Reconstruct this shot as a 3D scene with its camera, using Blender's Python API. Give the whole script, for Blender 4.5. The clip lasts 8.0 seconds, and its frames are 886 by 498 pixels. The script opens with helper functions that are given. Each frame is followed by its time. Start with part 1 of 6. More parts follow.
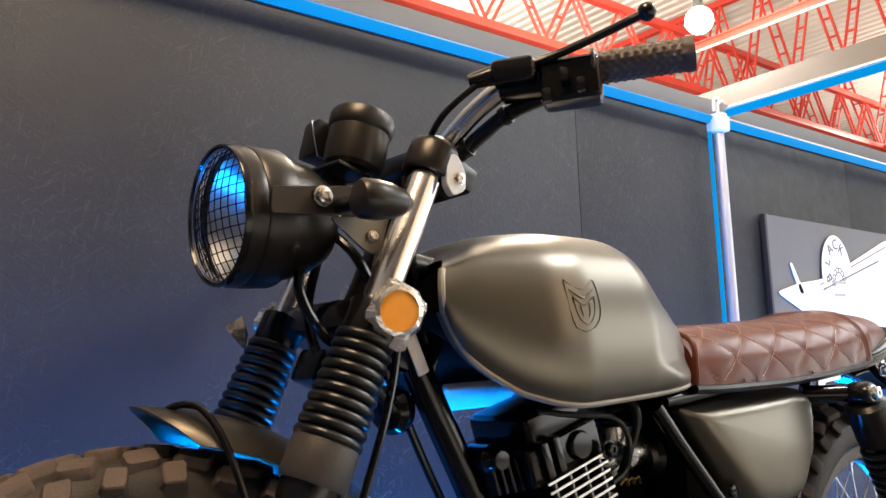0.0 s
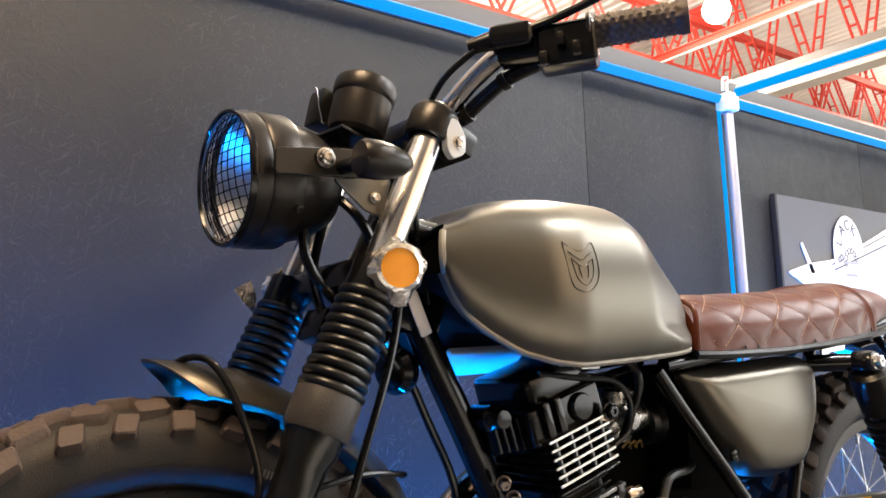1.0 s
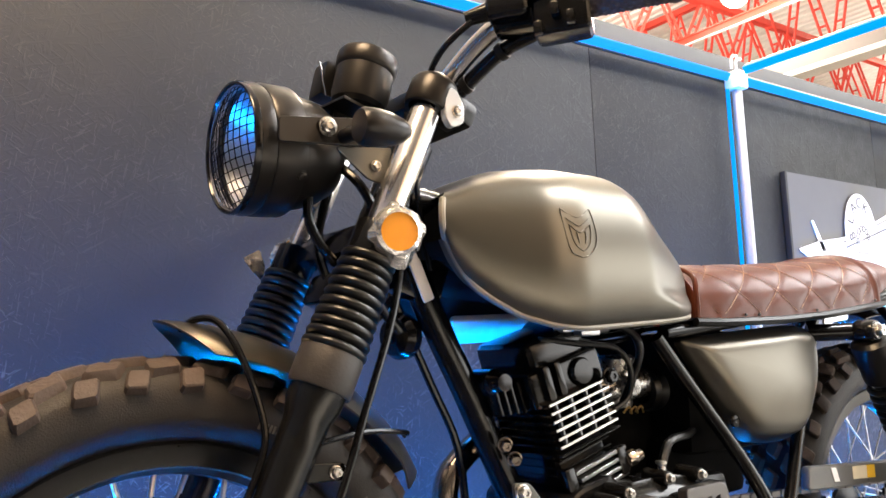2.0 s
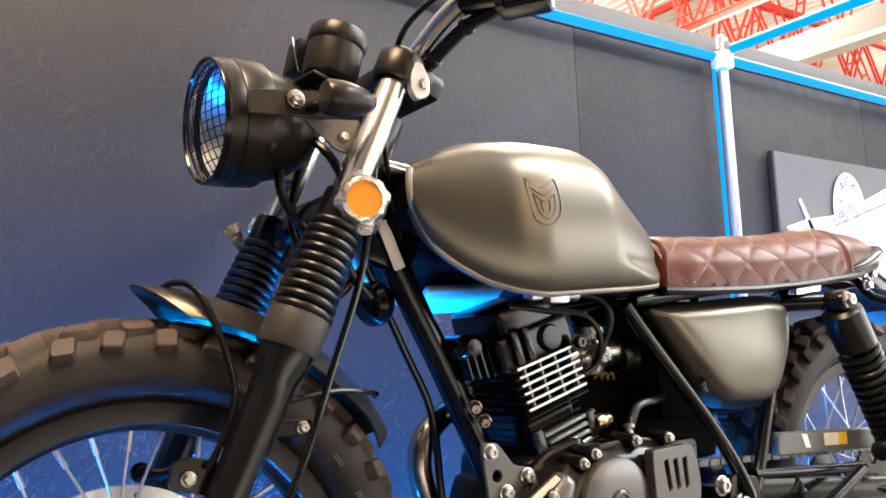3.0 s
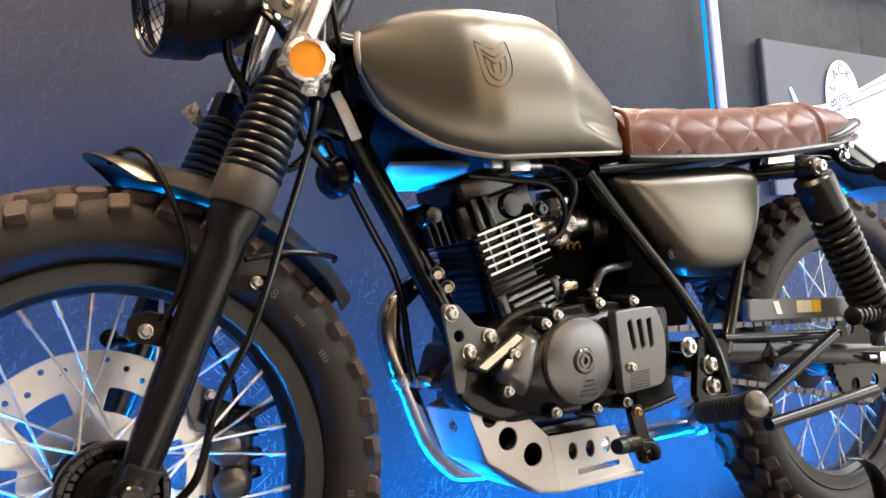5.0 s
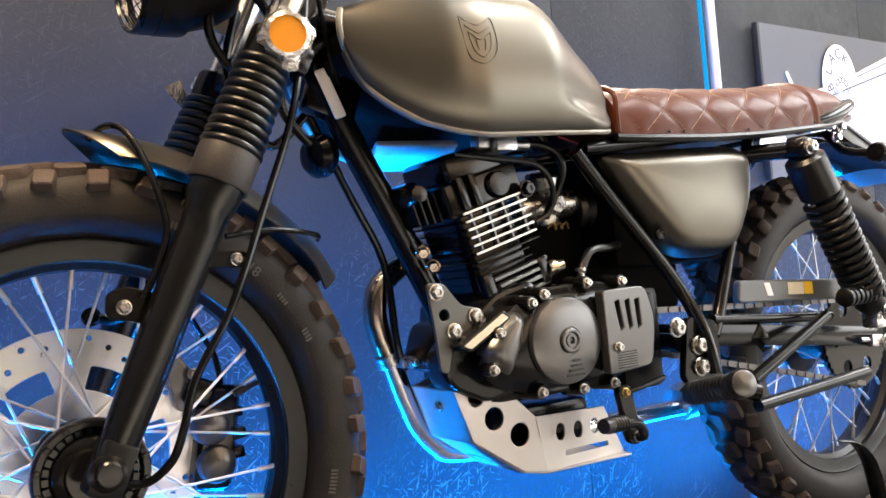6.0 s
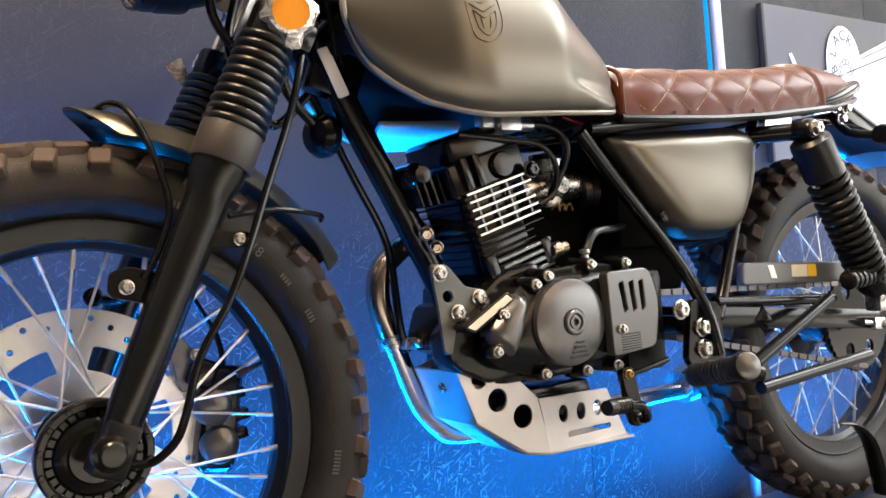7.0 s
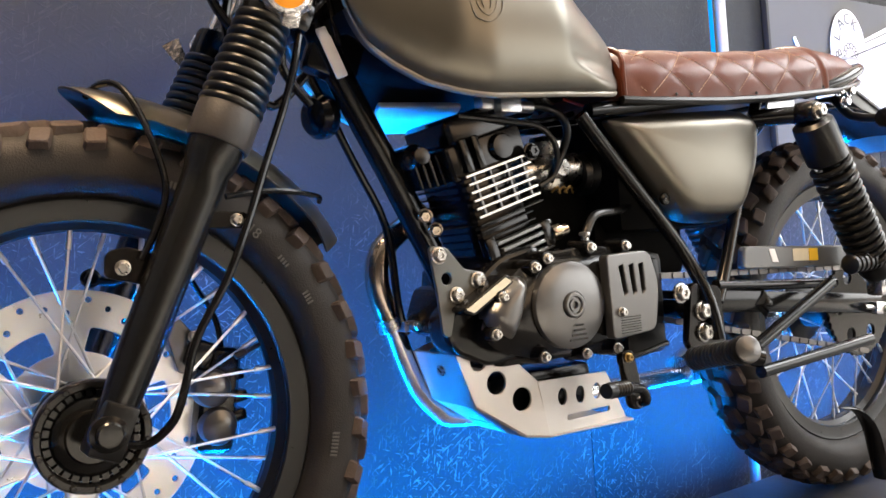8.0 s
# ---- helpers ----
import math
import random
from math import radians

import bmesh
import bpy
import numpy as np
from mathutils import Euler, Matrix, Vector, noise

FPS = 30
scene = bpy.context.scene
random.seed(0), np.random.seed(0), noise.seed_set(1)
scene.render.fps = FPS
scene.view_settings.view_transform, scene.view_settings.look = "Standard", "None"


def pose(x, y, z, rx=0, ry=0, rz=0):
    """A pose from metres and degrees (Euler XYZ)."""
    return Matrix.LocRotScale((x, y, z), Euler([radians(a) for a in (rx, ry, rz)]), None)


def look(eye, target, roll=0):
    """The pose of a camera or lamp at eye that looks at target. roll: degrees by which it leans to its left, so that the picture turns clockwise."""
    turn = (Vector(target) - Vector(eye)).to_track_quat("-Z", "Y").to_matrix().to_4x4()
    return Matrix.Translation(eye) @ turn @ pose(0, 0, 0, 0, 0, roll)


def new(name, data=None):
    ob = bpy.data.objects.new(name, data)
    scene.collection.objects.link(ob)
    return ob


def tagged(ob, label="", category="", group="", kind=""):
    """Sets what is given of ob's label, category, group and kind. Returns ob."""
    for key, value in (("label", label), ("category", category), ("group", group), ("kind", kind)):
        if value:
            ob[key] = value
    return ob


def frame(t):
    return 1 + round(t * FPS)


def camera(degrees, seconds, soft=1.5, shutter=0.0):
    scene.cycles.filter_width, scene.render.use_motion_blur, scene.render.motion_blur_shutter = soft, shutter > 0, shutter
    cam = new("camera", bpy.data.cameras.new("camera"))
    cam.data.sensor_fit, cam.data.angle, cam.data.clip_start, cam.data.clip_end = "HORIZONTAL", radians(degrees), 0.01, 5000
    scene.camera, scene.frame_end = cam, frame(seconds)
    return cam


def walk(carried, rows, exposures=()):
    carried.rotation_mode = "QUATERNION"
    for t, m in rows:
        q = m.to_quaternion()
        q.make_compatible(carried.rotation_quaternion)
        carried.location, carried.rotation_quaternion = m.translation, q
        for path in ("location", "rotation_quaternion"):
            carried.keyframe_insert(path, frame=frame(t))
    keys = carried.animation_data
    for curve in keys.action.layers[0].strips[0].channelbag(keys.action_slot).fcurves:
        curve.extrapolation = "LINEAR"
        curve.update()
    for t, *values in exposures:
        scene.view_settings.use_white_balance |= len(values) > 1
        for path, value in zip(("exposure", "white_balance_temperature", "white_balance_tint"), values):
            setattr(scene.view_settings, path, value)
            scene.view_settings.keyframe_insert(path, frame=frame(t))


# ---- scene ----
cam = camera(56.76, 8.0, shutter=0.5)
PATH = [
    (0, (-0.2458, -0.7711, 0.7374), (0.9748, 0.7850, 1.0356), -1.76),
    (0.5, (-0.2438, -0.7817, 0.7209), (0.9677, 0.7823, 1.0143), -1.88),
    (1, (-0.2431, -0.7960, 0.6981), (0.9430, 0.7885, 0.9855), -1.84),
    (1.5, (-0.2440, -0.8061, 0.6798), (0.9197, 0.7969, 0.9553), -1.89),
    (3, (-0.2196, -0.8797, 0.6361), (0.9111, 0.7522, 0.8781), -2.37),
    (3.5, (-0.2066, -0.8951, 0.6077), (0.9172, 0.7441, 0.8320), -2.32),
    (4, (-0.1951, -0.9094, 0.5813), (0.9265, 0.7345, 0.7804), -2.32),
    (4.5, (-0.1817, -0.9182, 0.5619), (0.9265, 0.7423, 0.6825), -4.29),
    (6, (-0.1449, -0.9281, 0.5281), (0.9438, 0.7481, 0.5982), -4.64),
    (6.5, (-0.1445, -0.9200, 0.5274), (0.9477, 0.7548, 0.5742), -4.56),
    (7, (-0.1468, -0.9190, 0.5262), (0.9426, 0.7581, 0.5548), -4.49),
    (7.5, (-0.1456, -0.9176, 0.5277), (0.9419, 0.7608, 0.5369), -4.40),
    (8, (-0.1408, -0.9165, 0.5210), (0.9419, 0.7650, 0.5164), -4.36),
]
walk(cam, [(t, look(eye, target, roll)) for t, eye, target, roll in PATH],
     exposures=[(0.0, -1.18), (1.5, -0.76), (3.0, -0.56), (4.5, -0.60), (6.0, -0.66), (8.0, -0.64)])

# ---- world and light ----
def hall_world():
    w = bpy.data.worlds.new("hall")
    w.use_nodes = True
    bg = w.node_tree.nodes["Background"]
    bg.inputs["Color"].default_value = (0.9, 0.93, 1.0, 1)
    bg.inputs["Strength"].default_value = 0.006
    scene.world = w


hall_world()


def lamp(name, kind, where, watts, color, size=0.3, size_y=None, target=None):
    data = bpy.data.lights.new(name, kind)
    data.energy, data.color = watts, color
    if kind == "AREA":
        data.shape = "RECTANGLE" if size_y else "DISK"
        data.size = size
        if size_y:
            data.size_y = size_y
    else:
        data.shadow_soft_size = size
    ob = new(name, data)
    ob.matrix_world = look(where, target) if target else Matrix.Translation(where)
    return tagged(ob, kind="structure")


WARM, HALL, BLUE = (1.0, 0.84, 0.66), (1.0, 0.92, 0.82), (0.0, 0.23, 1.0)
AMBER_LIGHT = (1.0, 0.70, 0.42)
# place, watts, colour and radius of the round lamps in the hall and over the stand; only the second is seen
BULBS = [
    ((4.6, 3.3, 5.6), 1700, WARM, 0.25), ((8.6, 5.02, 5.12), 1300, HALL, 0.25), ((6.5, 10.0, 6.2), 2600, HALL, 0.25),
    # added unseen: one brightens the far roof, two the stand wall and bike
    ((20.0, 5.0, 5.9), 3000, HALL, 0.3), ((1.2, -0.62, 2.0), 150, (1.0, 0.97, 0.93), 0.10), ((-0.2, -0.43, 2.1), 275, AMBER_LIGHT, 0.28),
]
for spot, watts, color, radius in BULBS:
    lamp("hall_lamp_light", "POINT", spot, watts, color, radius)
# added unseen spots light the hall floor before the stand, for metal to mirror
FLOOR_FILLS = [((0.5, -2.85, 5.6), 6800, 36), ((4.4, -4.8, 5.6), 900, 68)]
for spot, watts, cone in FLOOR_FILLS:
    ob = lamp("high_bay_light", "SPOT", (spot[0], spot[1], spot[2] - 0.3), watts, (1.0, 0.93, 0.84), 0.25)
    ob.data.spot_size, ob.data.spot_blend = radians(cone), 0.9
# added fill panel, unseen, right behind the camera; gives tank and covers their reflections
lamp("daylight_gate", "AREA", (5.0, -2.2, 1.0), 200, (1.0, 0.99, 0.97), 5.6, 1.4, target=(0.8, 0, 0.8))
# added upper fill panel, unseen, brightens the wall's right side from above
lamp("high_window", "AREA", (5.4, -1.8, 3.8), 450, (0.98, 0.99, 1.0), 3.6, 2.0, target=(0.8, 0, 0.9))
# added warm fill panel, unseen, makes the amber patch on the tank
lamp("canopy_light", "AREA", (1.75, -2.9, 2.0), 38, (1.0, 0.70, 0.44), 1.5, 2.2, target=(0.45, 0, 0.85))
# blue strip on the floor between the plinth and the wall
lamp("floor_strip_light", "AREA", (0.5, 0.145, -0.10), 620, BLUE, 3.4, 0.04, target=(0.5, 0.125, 0.3))

lamp("side_strip_light", "AREA", (-1.8, -1.0, -0.10), 45, BLUE, 0.04, 2.6, target=(-1.6, -1.0, 0.3))


# ---- materials ----
def mat(name, color, rough=0.5, metal=0.0, vary=0.15, scale=20.0, bump=0.0, bump_scale=80.0, fine=0.06, coat=0.0, stretch=None):
    """A painted, metal or rubber surface with stains and grain at two scales."""
    m = bpy.data.materials.new(name)
    m.use_nodes = True
    nt = m.node_tree
    b = nt.nodes["Principled BSDF"]
    b.inputs["Metallic"].default_value = metal
    b.inputs["Coat Weight"].default_value = coat
    co = nt.nodes.new("ShaderNodeTexCoord")
    src = co.outputs["Object"]
    if stretch:
        mp = nt.nodes.new("ShaderNodeMapping")
        mp.inputs["Scale"].default_value = stretch
        nt.links.new(src, mp.inputs["Vector"])
        src = mp.outputs["Vector"]
    big, small = nt.nodes.new("ShaderNodeTexNoise"), nt.nodes.new("ShaderNodeTexNoise")
    big.inputs["Scale"].default_value, small.inputs["Scale"].default_value = scale, scale * 9
    big.inputs["Detail"].default_value, small.inputs["Detail"].default_value = 5, 3
    nt.links.new(src, big.inputs["Vector"])
    nt.links.new(src, small.inputs["Vector"])
    mix = nt.nodes.new("ShaderNodeMix")
    mix.data_type = "RGBA"
    lo, hi = [max(0.0, c * (1 - vary)) for c in color], [min(1.0, c * (1 + vary)) for c in color]
    mix.inputs["A"].default_value, mix.inputs["B"].default_value = (*lo, 1), (*hi, 1)
    nt.links.new(big.outputs["Fac"], mix.inputs["Factor"])
    nt.links.new(mix.outputs["Result"], b.inputs["Base Color"])
    rr = nt.nodes.new("ShaderNodeMapRange")
    rr.inputs["To Min"].default_value, rr.inputs["To Max"].default_value = max(0.02, rough - fine), min(1, rough + fine)
    nt.links.new(small.outputs["Fac"], rr.inputs["Value"])
    nt.links.new(rr.outputs["Result"], b.inputs["Roughness"])
    if bump:
        grain = nt.nodes.new("ShaderNodeTexNoise")
        grain.inputs["Scale"].default_value, grain.inputs["Detail"].default_value = bump_scale, 4
        nt.links.new(src, grain.inputs["Vector"])
        bp = nt.nodes.new("ShaderNodeBump")
        bp.inputs["Strength"].default_value, bp.inputs["Distance"].default_value = bump, 0.002
        nt.links.new(grain.outputs["Fac"], bp.inputs["Height"])
        nt.links.new(bp.outputs["Normal"], b.inputs["Normal"])
    return m


def glow(name, color, strength):
    m = bpy.data.materials.new(name)
    m.use_nodes = True
    b = m.node_tree.nodes["Principled BSDF"]
    b.inputs["Base Color"].default_value = (*(c * 0.04 for c in color), 1)
    b.inputs["Specular IOR Level"].default_value = 0.1
    b.inputs["Roughness"].default_value = 0.6
    b.inputs["Emission Color"].default_value = (*color, 1)
    b.inputs["Emission Strength"].default_value = strength
    return m


def chipboard_paint():
    """Dark paint over pressed wood strands: shallow strand edges, pits and short pale scratches."""
    m = mat("painted_chipboard", (0.0345, 0.037, 0.040), 0.52, 0, 0.42, 2.6, fine=0.16)
    nt = m.node_tree
    b = nt.nodes["Principled BSDF"]
    b.inputs["Specular IOR Level"].default_value = 0.1
    co = nt.nodes.new("ShaderNodeTexCoord")

    def strands(angle, scale, lo, hi):
        mp = nt.nodes.new("ShaderNodeMapping")
        turn = nt.nodes.new("ShaderNodeMapping")
        turn.inputs["Rotation"].default_value = (0, radians(angle), 0)
        mp.inputs["Scale"].default_value = scale
        nt.links.new(co.outputs["Object"], turn.inputs["Vector"])
        nt.links.new(turn.outputs["Vector"], mp.inputs["Vector"])
        no = nt.nodes.new("ShaderNodeTexNoise")
        no.inputs["Scale"].default_value, no.inputs["Detail"].default_value = 1.0, 2.0
        nt.links.new(mp.outputs["Vector"], no.inputs["Vector"])
        rg = nt.nodes.new("ShaderNodeMapRange")
        rg.interpolation_type = "SMOOTHSTEP"
        rg.inputs["From Min"].default_value, rg.inputs["From Max"].default_value = lo, hi
        nt.links.new(no.outputs["Fac"], rg.inputs["Value"])
        return rg.outputs["Result"]

    def peak(outs):
        h = outs[0]
        for o in outs[1:]:
            mx = nt.nodes.new("ShaderNodeMath")
            mx.operation = "MAXIMUM"
            nt.links.new(h, mx.inputs[0])
            nt.links.new(o, mx.inputs[1])
            h = mx.outputs[0]
        return h

    relief = peak([strands(20, (28, 28, 160), 0.52, 0.72), strands(68, (24, 24, 140), 0.54, 0.74), strands(-35, (30, 30, 170), 0.53, 0.73), strands(95, (40, 40, 120), 0.56, 0.76)])
    bp = nt.nodes.new("ShaderNodeBump")
    bp.inputs["Strength"].default_value, bp.inputs["Distance"].default_value = 0.24, 0.0014
    nt.links.new(relief, bp.inputs["Height"])
    nt.links.new(bp.outputs["Normal"], b.inputs["Normal"])
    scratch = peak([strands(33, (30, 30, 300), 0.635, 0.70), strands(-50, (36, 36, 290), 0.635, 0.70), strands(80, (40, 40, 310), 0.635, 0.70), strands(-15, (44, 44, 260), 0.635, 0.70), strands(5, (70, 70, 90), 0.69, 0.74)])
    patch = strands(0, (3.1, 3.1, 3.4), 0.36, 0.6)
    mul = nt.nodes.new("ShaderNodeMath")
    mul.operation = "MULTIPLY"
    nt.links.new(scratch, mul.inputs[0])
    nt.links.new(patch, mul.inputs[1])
    # raking light of the low strip, painted in: scratches and dents fade upwards
    sep, low, raking_fade = nt.nodes.new("ShaderNodeSeparateXYZ"), nt.nodes.new("ShaderNodeMapRange"), nt.nodes.new("ShaderNodeMath")
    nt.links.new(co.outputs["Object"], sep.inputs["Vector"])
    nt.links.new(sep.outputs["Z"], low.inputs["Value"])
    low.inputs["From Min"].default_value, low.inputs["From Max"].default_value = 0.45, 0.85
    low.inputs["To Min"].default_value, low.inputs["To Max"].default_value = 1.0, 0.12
    raking_fade.operation = "MULTIPLY"
    nt.links.new(mul.outputs[0], raking_fade.inputs[0])
    nt.links.new(low.outputs["Result"], raking_fade.inputs[1])
    scratch = raking_fade.outputs[0]
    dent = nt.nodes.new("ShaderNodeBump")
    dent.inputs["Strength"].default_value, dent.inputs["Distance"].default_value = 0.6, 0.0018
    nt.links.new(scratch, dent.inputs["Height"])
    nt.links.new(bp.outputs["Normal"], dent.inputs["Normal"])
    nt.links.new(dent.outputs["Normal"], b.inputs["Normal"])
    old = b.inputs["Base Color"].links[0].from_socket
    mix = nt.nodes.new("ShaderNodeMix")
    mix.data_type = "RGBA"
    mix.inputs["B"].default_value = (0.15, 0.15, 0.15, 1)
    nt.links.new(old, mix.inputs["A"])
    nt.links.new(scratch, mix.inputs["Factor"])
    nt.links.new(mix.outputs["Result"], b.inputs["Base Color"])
    return m


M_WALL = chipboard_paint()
M_GROUND = mat("dark_carpet", (0.045, 0.045, 0.048), 0.45, 0, 0.2, 1.5, 0.2, 60)
M_CONCRETE = mat("pale_concrete", (0.55, 0.53, 0.49), 0.5, 0, 0.12, 1.2, 0.1, 30)
M_HALL = mat("hall_cladding", (0.15, 0.14, 0.13), 0.7, 0, 0.15, 1.0)
M_SHEET = mat("white_roof_sheet", (0.8, 0.78, 0.73), 0.55, 0, 0.06, 0.8)
M_RED = mat("red_steel_paint", (0.62, 0.05, 0.03), 0.45, 0, 0.15, 3.0)
M_ALU = mat("raw_aluminium", (0.62, 0.63, 0.65), 0.32, 1.0, 0.1, 12, 0.05, 200)
M_POST = mat("white_anodised_tube", (0.5, 0.505, 0.52), 0.42, 0.6, 0.06, 9, 0.04, 200)
M_FASCIA = mat("grey_fascia", (0.075, 0.075, 0.074), 0.6, 0, 0.16, 3.0, 0.1, 60)
M_BEAM = mat("taupe_beam_cladding", (0.13, 0.11, 0.098), 0.6, 0, 0.12, 2.0)
M_SOFFIT = mat("pale_soffit_board", (0.42, 0.40, 0.37), 0.6, 0, 0.1, 2.0)
M_LED = glow("blue_led", (0.0, 0.40, 1.0), 1.7)
M_BULB = glow("bulb", (1.0, 0.9, 0.75), 30.0)
M_TANK = mat("satin_khaki_lacquer", (0.158, 0.146, 0.120), 0.34, 0.95, 0.04, 5, 0.0, 900, 0.02)
M_LIP = mat("khaki_lip", (0.30, 0.275, 0.225), 0.38, 0.3, 0.06, 9)
M_BLACK = mat("black_gloss_enamel", (0.005, 0.005, 0.0055), 0.17, 0.0, 0.3, 14, 0.02, 300, 0.05)
M_BLACK.node_tree.nodes["Principled BSDF"].inputs["Specular IOR Level"].default_value = 0.34
M_SATIN = mat("satin_black_coat", (0.0045, 0.0044, 0.0043), 0.3, 0.0, 0.25, 14, 0.03, 500, 0.05)
M_SATIN.node_tree.nodes["Principled BSDF"].inputs["Specular IOR Level"].default_value = 0.36
M_TRIM = mat("satin_black_metal", (0.022, 0.0195, 0.0175), 0.33, 0.55, 0.15, 12, 0.02, 500, 0.04)
M_CASE = mat("black_case_enamel", (0.012, 0.0112, 0.0105), 0.17, 0.35, 0.12, 9, 0.0, 500, 0.02)
# lighter than M_CASE: sheen on nose, cap and sprocket cover put into the colour
M_CASE2 = mat("sheen_grey_case", (0.155, 0.152, 0.149), 0.29, 0.8, 0.06, 9, 0.0, 700, 0.02)
M_FINGREY = mat("satin_grey_fin", (0.17, 0.17, 0.17), 0.34, 0.7, 0.08, 12, 0.02, 600)
M_RUBBER = mat("tyre_rubber", (0.021, 0.0175, 0.0155), 0.56, 0, 0.5, 26, 0.3, 520, 0.1)
M_RUBBER.node_tree.nodes["Principled BSDF"].inputs["Specular IOR Level"].default_value = 0.3
# dusty rubber, its brown partly warm lamp light put into the colour
M_TREAD = mat("dusty_warm_lit_tread", (0.066, 0.046, 0.036), 0.75, 0, 0.45, 22, 0.5, 260, 0.1)
M_BOOT = mat("fork_rubber", (0.005, 0.005, 0.005), 0.32, 0, 0.25, 20, 0.1, 200)
M_CHROME = mat("chrome", (0.84, 0.82, 0.82), 0.22, 1.0, 0.05, 12, 0, 80, 0.05, stretch=(30, 30, 1.5))
M_STEEL = mat("brushed_steel", (0.55, 0.53, 0.5), 0.28, 1.0, 0.12, 20, 0.08, 260)
M_HEADER = mat("bright_header_steel", (0.72, 0.71, 0.70), 0.24, 1.0, 0.15, 9, 0.03, 120)
M_PIPE = mat("heat_tinted_steel", (0.5, 0.42, 0.34), 0.2, 1.0, 0.25, 9, 0.03, 120)
M_LEATHER = mat("brown_leather", (0.082, 0.0215, 0.0105), 0.36, 0, 0.22, 16, 0.10, 420, 0.06)
M_LEATHER.node_tree.nodes["Principled BSDF"].inputs["Specular IOR Level"].default_value = 0.26
M_THREAD = mat("pale_thread", (0.5, 0.34, 0.24), 0.7, 0, 0.2, 60)
M_AMBER = mat("amber_lens", (0.95, 0.36, 0.015), 0.25, 0, 0.12, 60, 0.4, 900)
M_FILM = mat("silver_foil", (0.75, 0.73, 0.7), 0.22, 0.9, 0.15, 60, 0.8, 140)
M_GRIP = mat("brown_grip_rubber", (0.05, 0.033, 0.025), 0.5, 0, 0.3, 40, 0.2, 300)
def thin_pane(name):
    """Thin clear glass: lets light straight through, with a light gloss."""
    m = bpy.data.materials.new(name)
    m.use_nodes = True
    nt = m.node_tree
    nt.nodes.clear()
    out, mix = nt.nodes.new("ShaderNodeOutputMaterial"), nt.nodes.new("ShaderNodeMixShader")
    tr, gl = nt.nodes.new("ShaderNodeBsdfTransparent"), nt.nodes.new("ShaderNodeBsdfGlossy")
    gl.inputs["Roughness"].default_value = 0.03
    mix.inputs["Fac"].default_value = 0.09
    nt.links.new(tr.outputs["BSDF"], mix.inputs[1])
    nt.links.new(gl.outputs["BSDF"], mix.inputs[2])
    nt.links.new(mix.outputs["Shader"], out.inputs["Surface"])
    return m


M_GLASS = thin_pane("clear_glass")
M_MIRROR = mat("lamp_reflector", (0.85, 0.86, 0.88), 0.34, 1.0, 0.03, 10, 0.3, 55)
M_POSTER = mat("grey_print", (0.075, 0.075, 0.082), 0.45, 0, 0.06, 2)
M_PRINT = mat("white_print", (0.86, 0.86, 0.87), 0.4, 0, 0.02, 2)
M_INK = mat("dark_print", (0.012, 0.012, 0.013), 0.6, 0, 0.1, 30)
M_LETTER = mat("faded_black_ink", (0.10, 0.10, 0.105), 0.5, 0, 0.1, 30)
M_GREYINK = mat("grey_ink", (0.36, 0.36, 0.38), 0.5, 0, 0.1, 30)
M_YELLOW = mat("yellow_sticker", (0.92, 0.58, 0.02), 0.5, 0, 0.1, 60)
M_CREAM = mat("cream_sticker", (0.72, 0.66, 0.5), 0.5, 0, 0.1, 60)
M_SPOKE = mat("galvanised_spoke", (0.8, 0.79, 0.77), 0.42, 0.8, 0.1, 30)
M_ALLOY = mat("satin_alloy", (0.55, 0.56, 0.57), 0.4, 0.25, 0.08, 16, 0.05, 300)
M_RIM = mat("satin_rim_enamel", (0.017, 0.0168, 0.0165), 0.3, 0.4, 0.15, 14, 0.03, 300)
# shade put in as near-black: tank tunnel, airbox and gap fillers
M_SHADE = mat("matte_shade_black", (0.003, 0.003, 0.003), 0.9, 0, 0.3, 20)
M_SHADE.node_tree.nodes["Principled BSDF"].inputs["Specular IOR Level"].default_value = 0.1
M_CHAIN = mat("oiled_chain_steel", (0.16, 0.15, 0.14), 0.38, 1.0, 0.25, 60)
M_FINEDGE = mat("machined_fin_edge", (0.78, 0.76, 0.73), 0.4, 1.0, 0.3, 60, 0.2, 400)
M_BRASS = mat("brass", (0.6, 0.4, 0.16), 0.28, 1.0, 0.2, 40)
M_REDWIRE = mat("red_wire", (0.5, 0.03, 0.02), 0.4)


# ---- mesh helpers ----
def part(name, bm, material, parent=None, label="", angle=35):
    """Links a bmesh (or a mesh) as one object, under its thing if there is one."""
    if isinstance(bm, bmesh.types.BMesh):
        me = bpy.data.meshes.new(name)
        bmesh.ops.recalc_face_normals(bm, faces=bm.faces)
        bm.to_mesh(me)
        bm.free()
    else:
        me = bm
    me.materials.clear()
    me.materials.append(material)
    me.polygons.foreach_set("use_smooth", [True] * len(me.polygons))
    me.set_sharp_from_angle(angle=radians(angle))
    ob = new(name, me)
    if parent is not None:
        ob.parent = parent
    if label:
        ob["label"] = label
    return ob


def spin(a, b, roll=0.0):
    """A matrix whose z axis runs from a to b, with its origin at a."""
    a, b = Vector(a), Vector(b)
    q = (b - a).to_track_quat("Z", "Y").to_matrix().to_4x4()
    return Matrix.Translation(a) @ q @ Matrix.Rotation(radians(roll), 4, "Z")


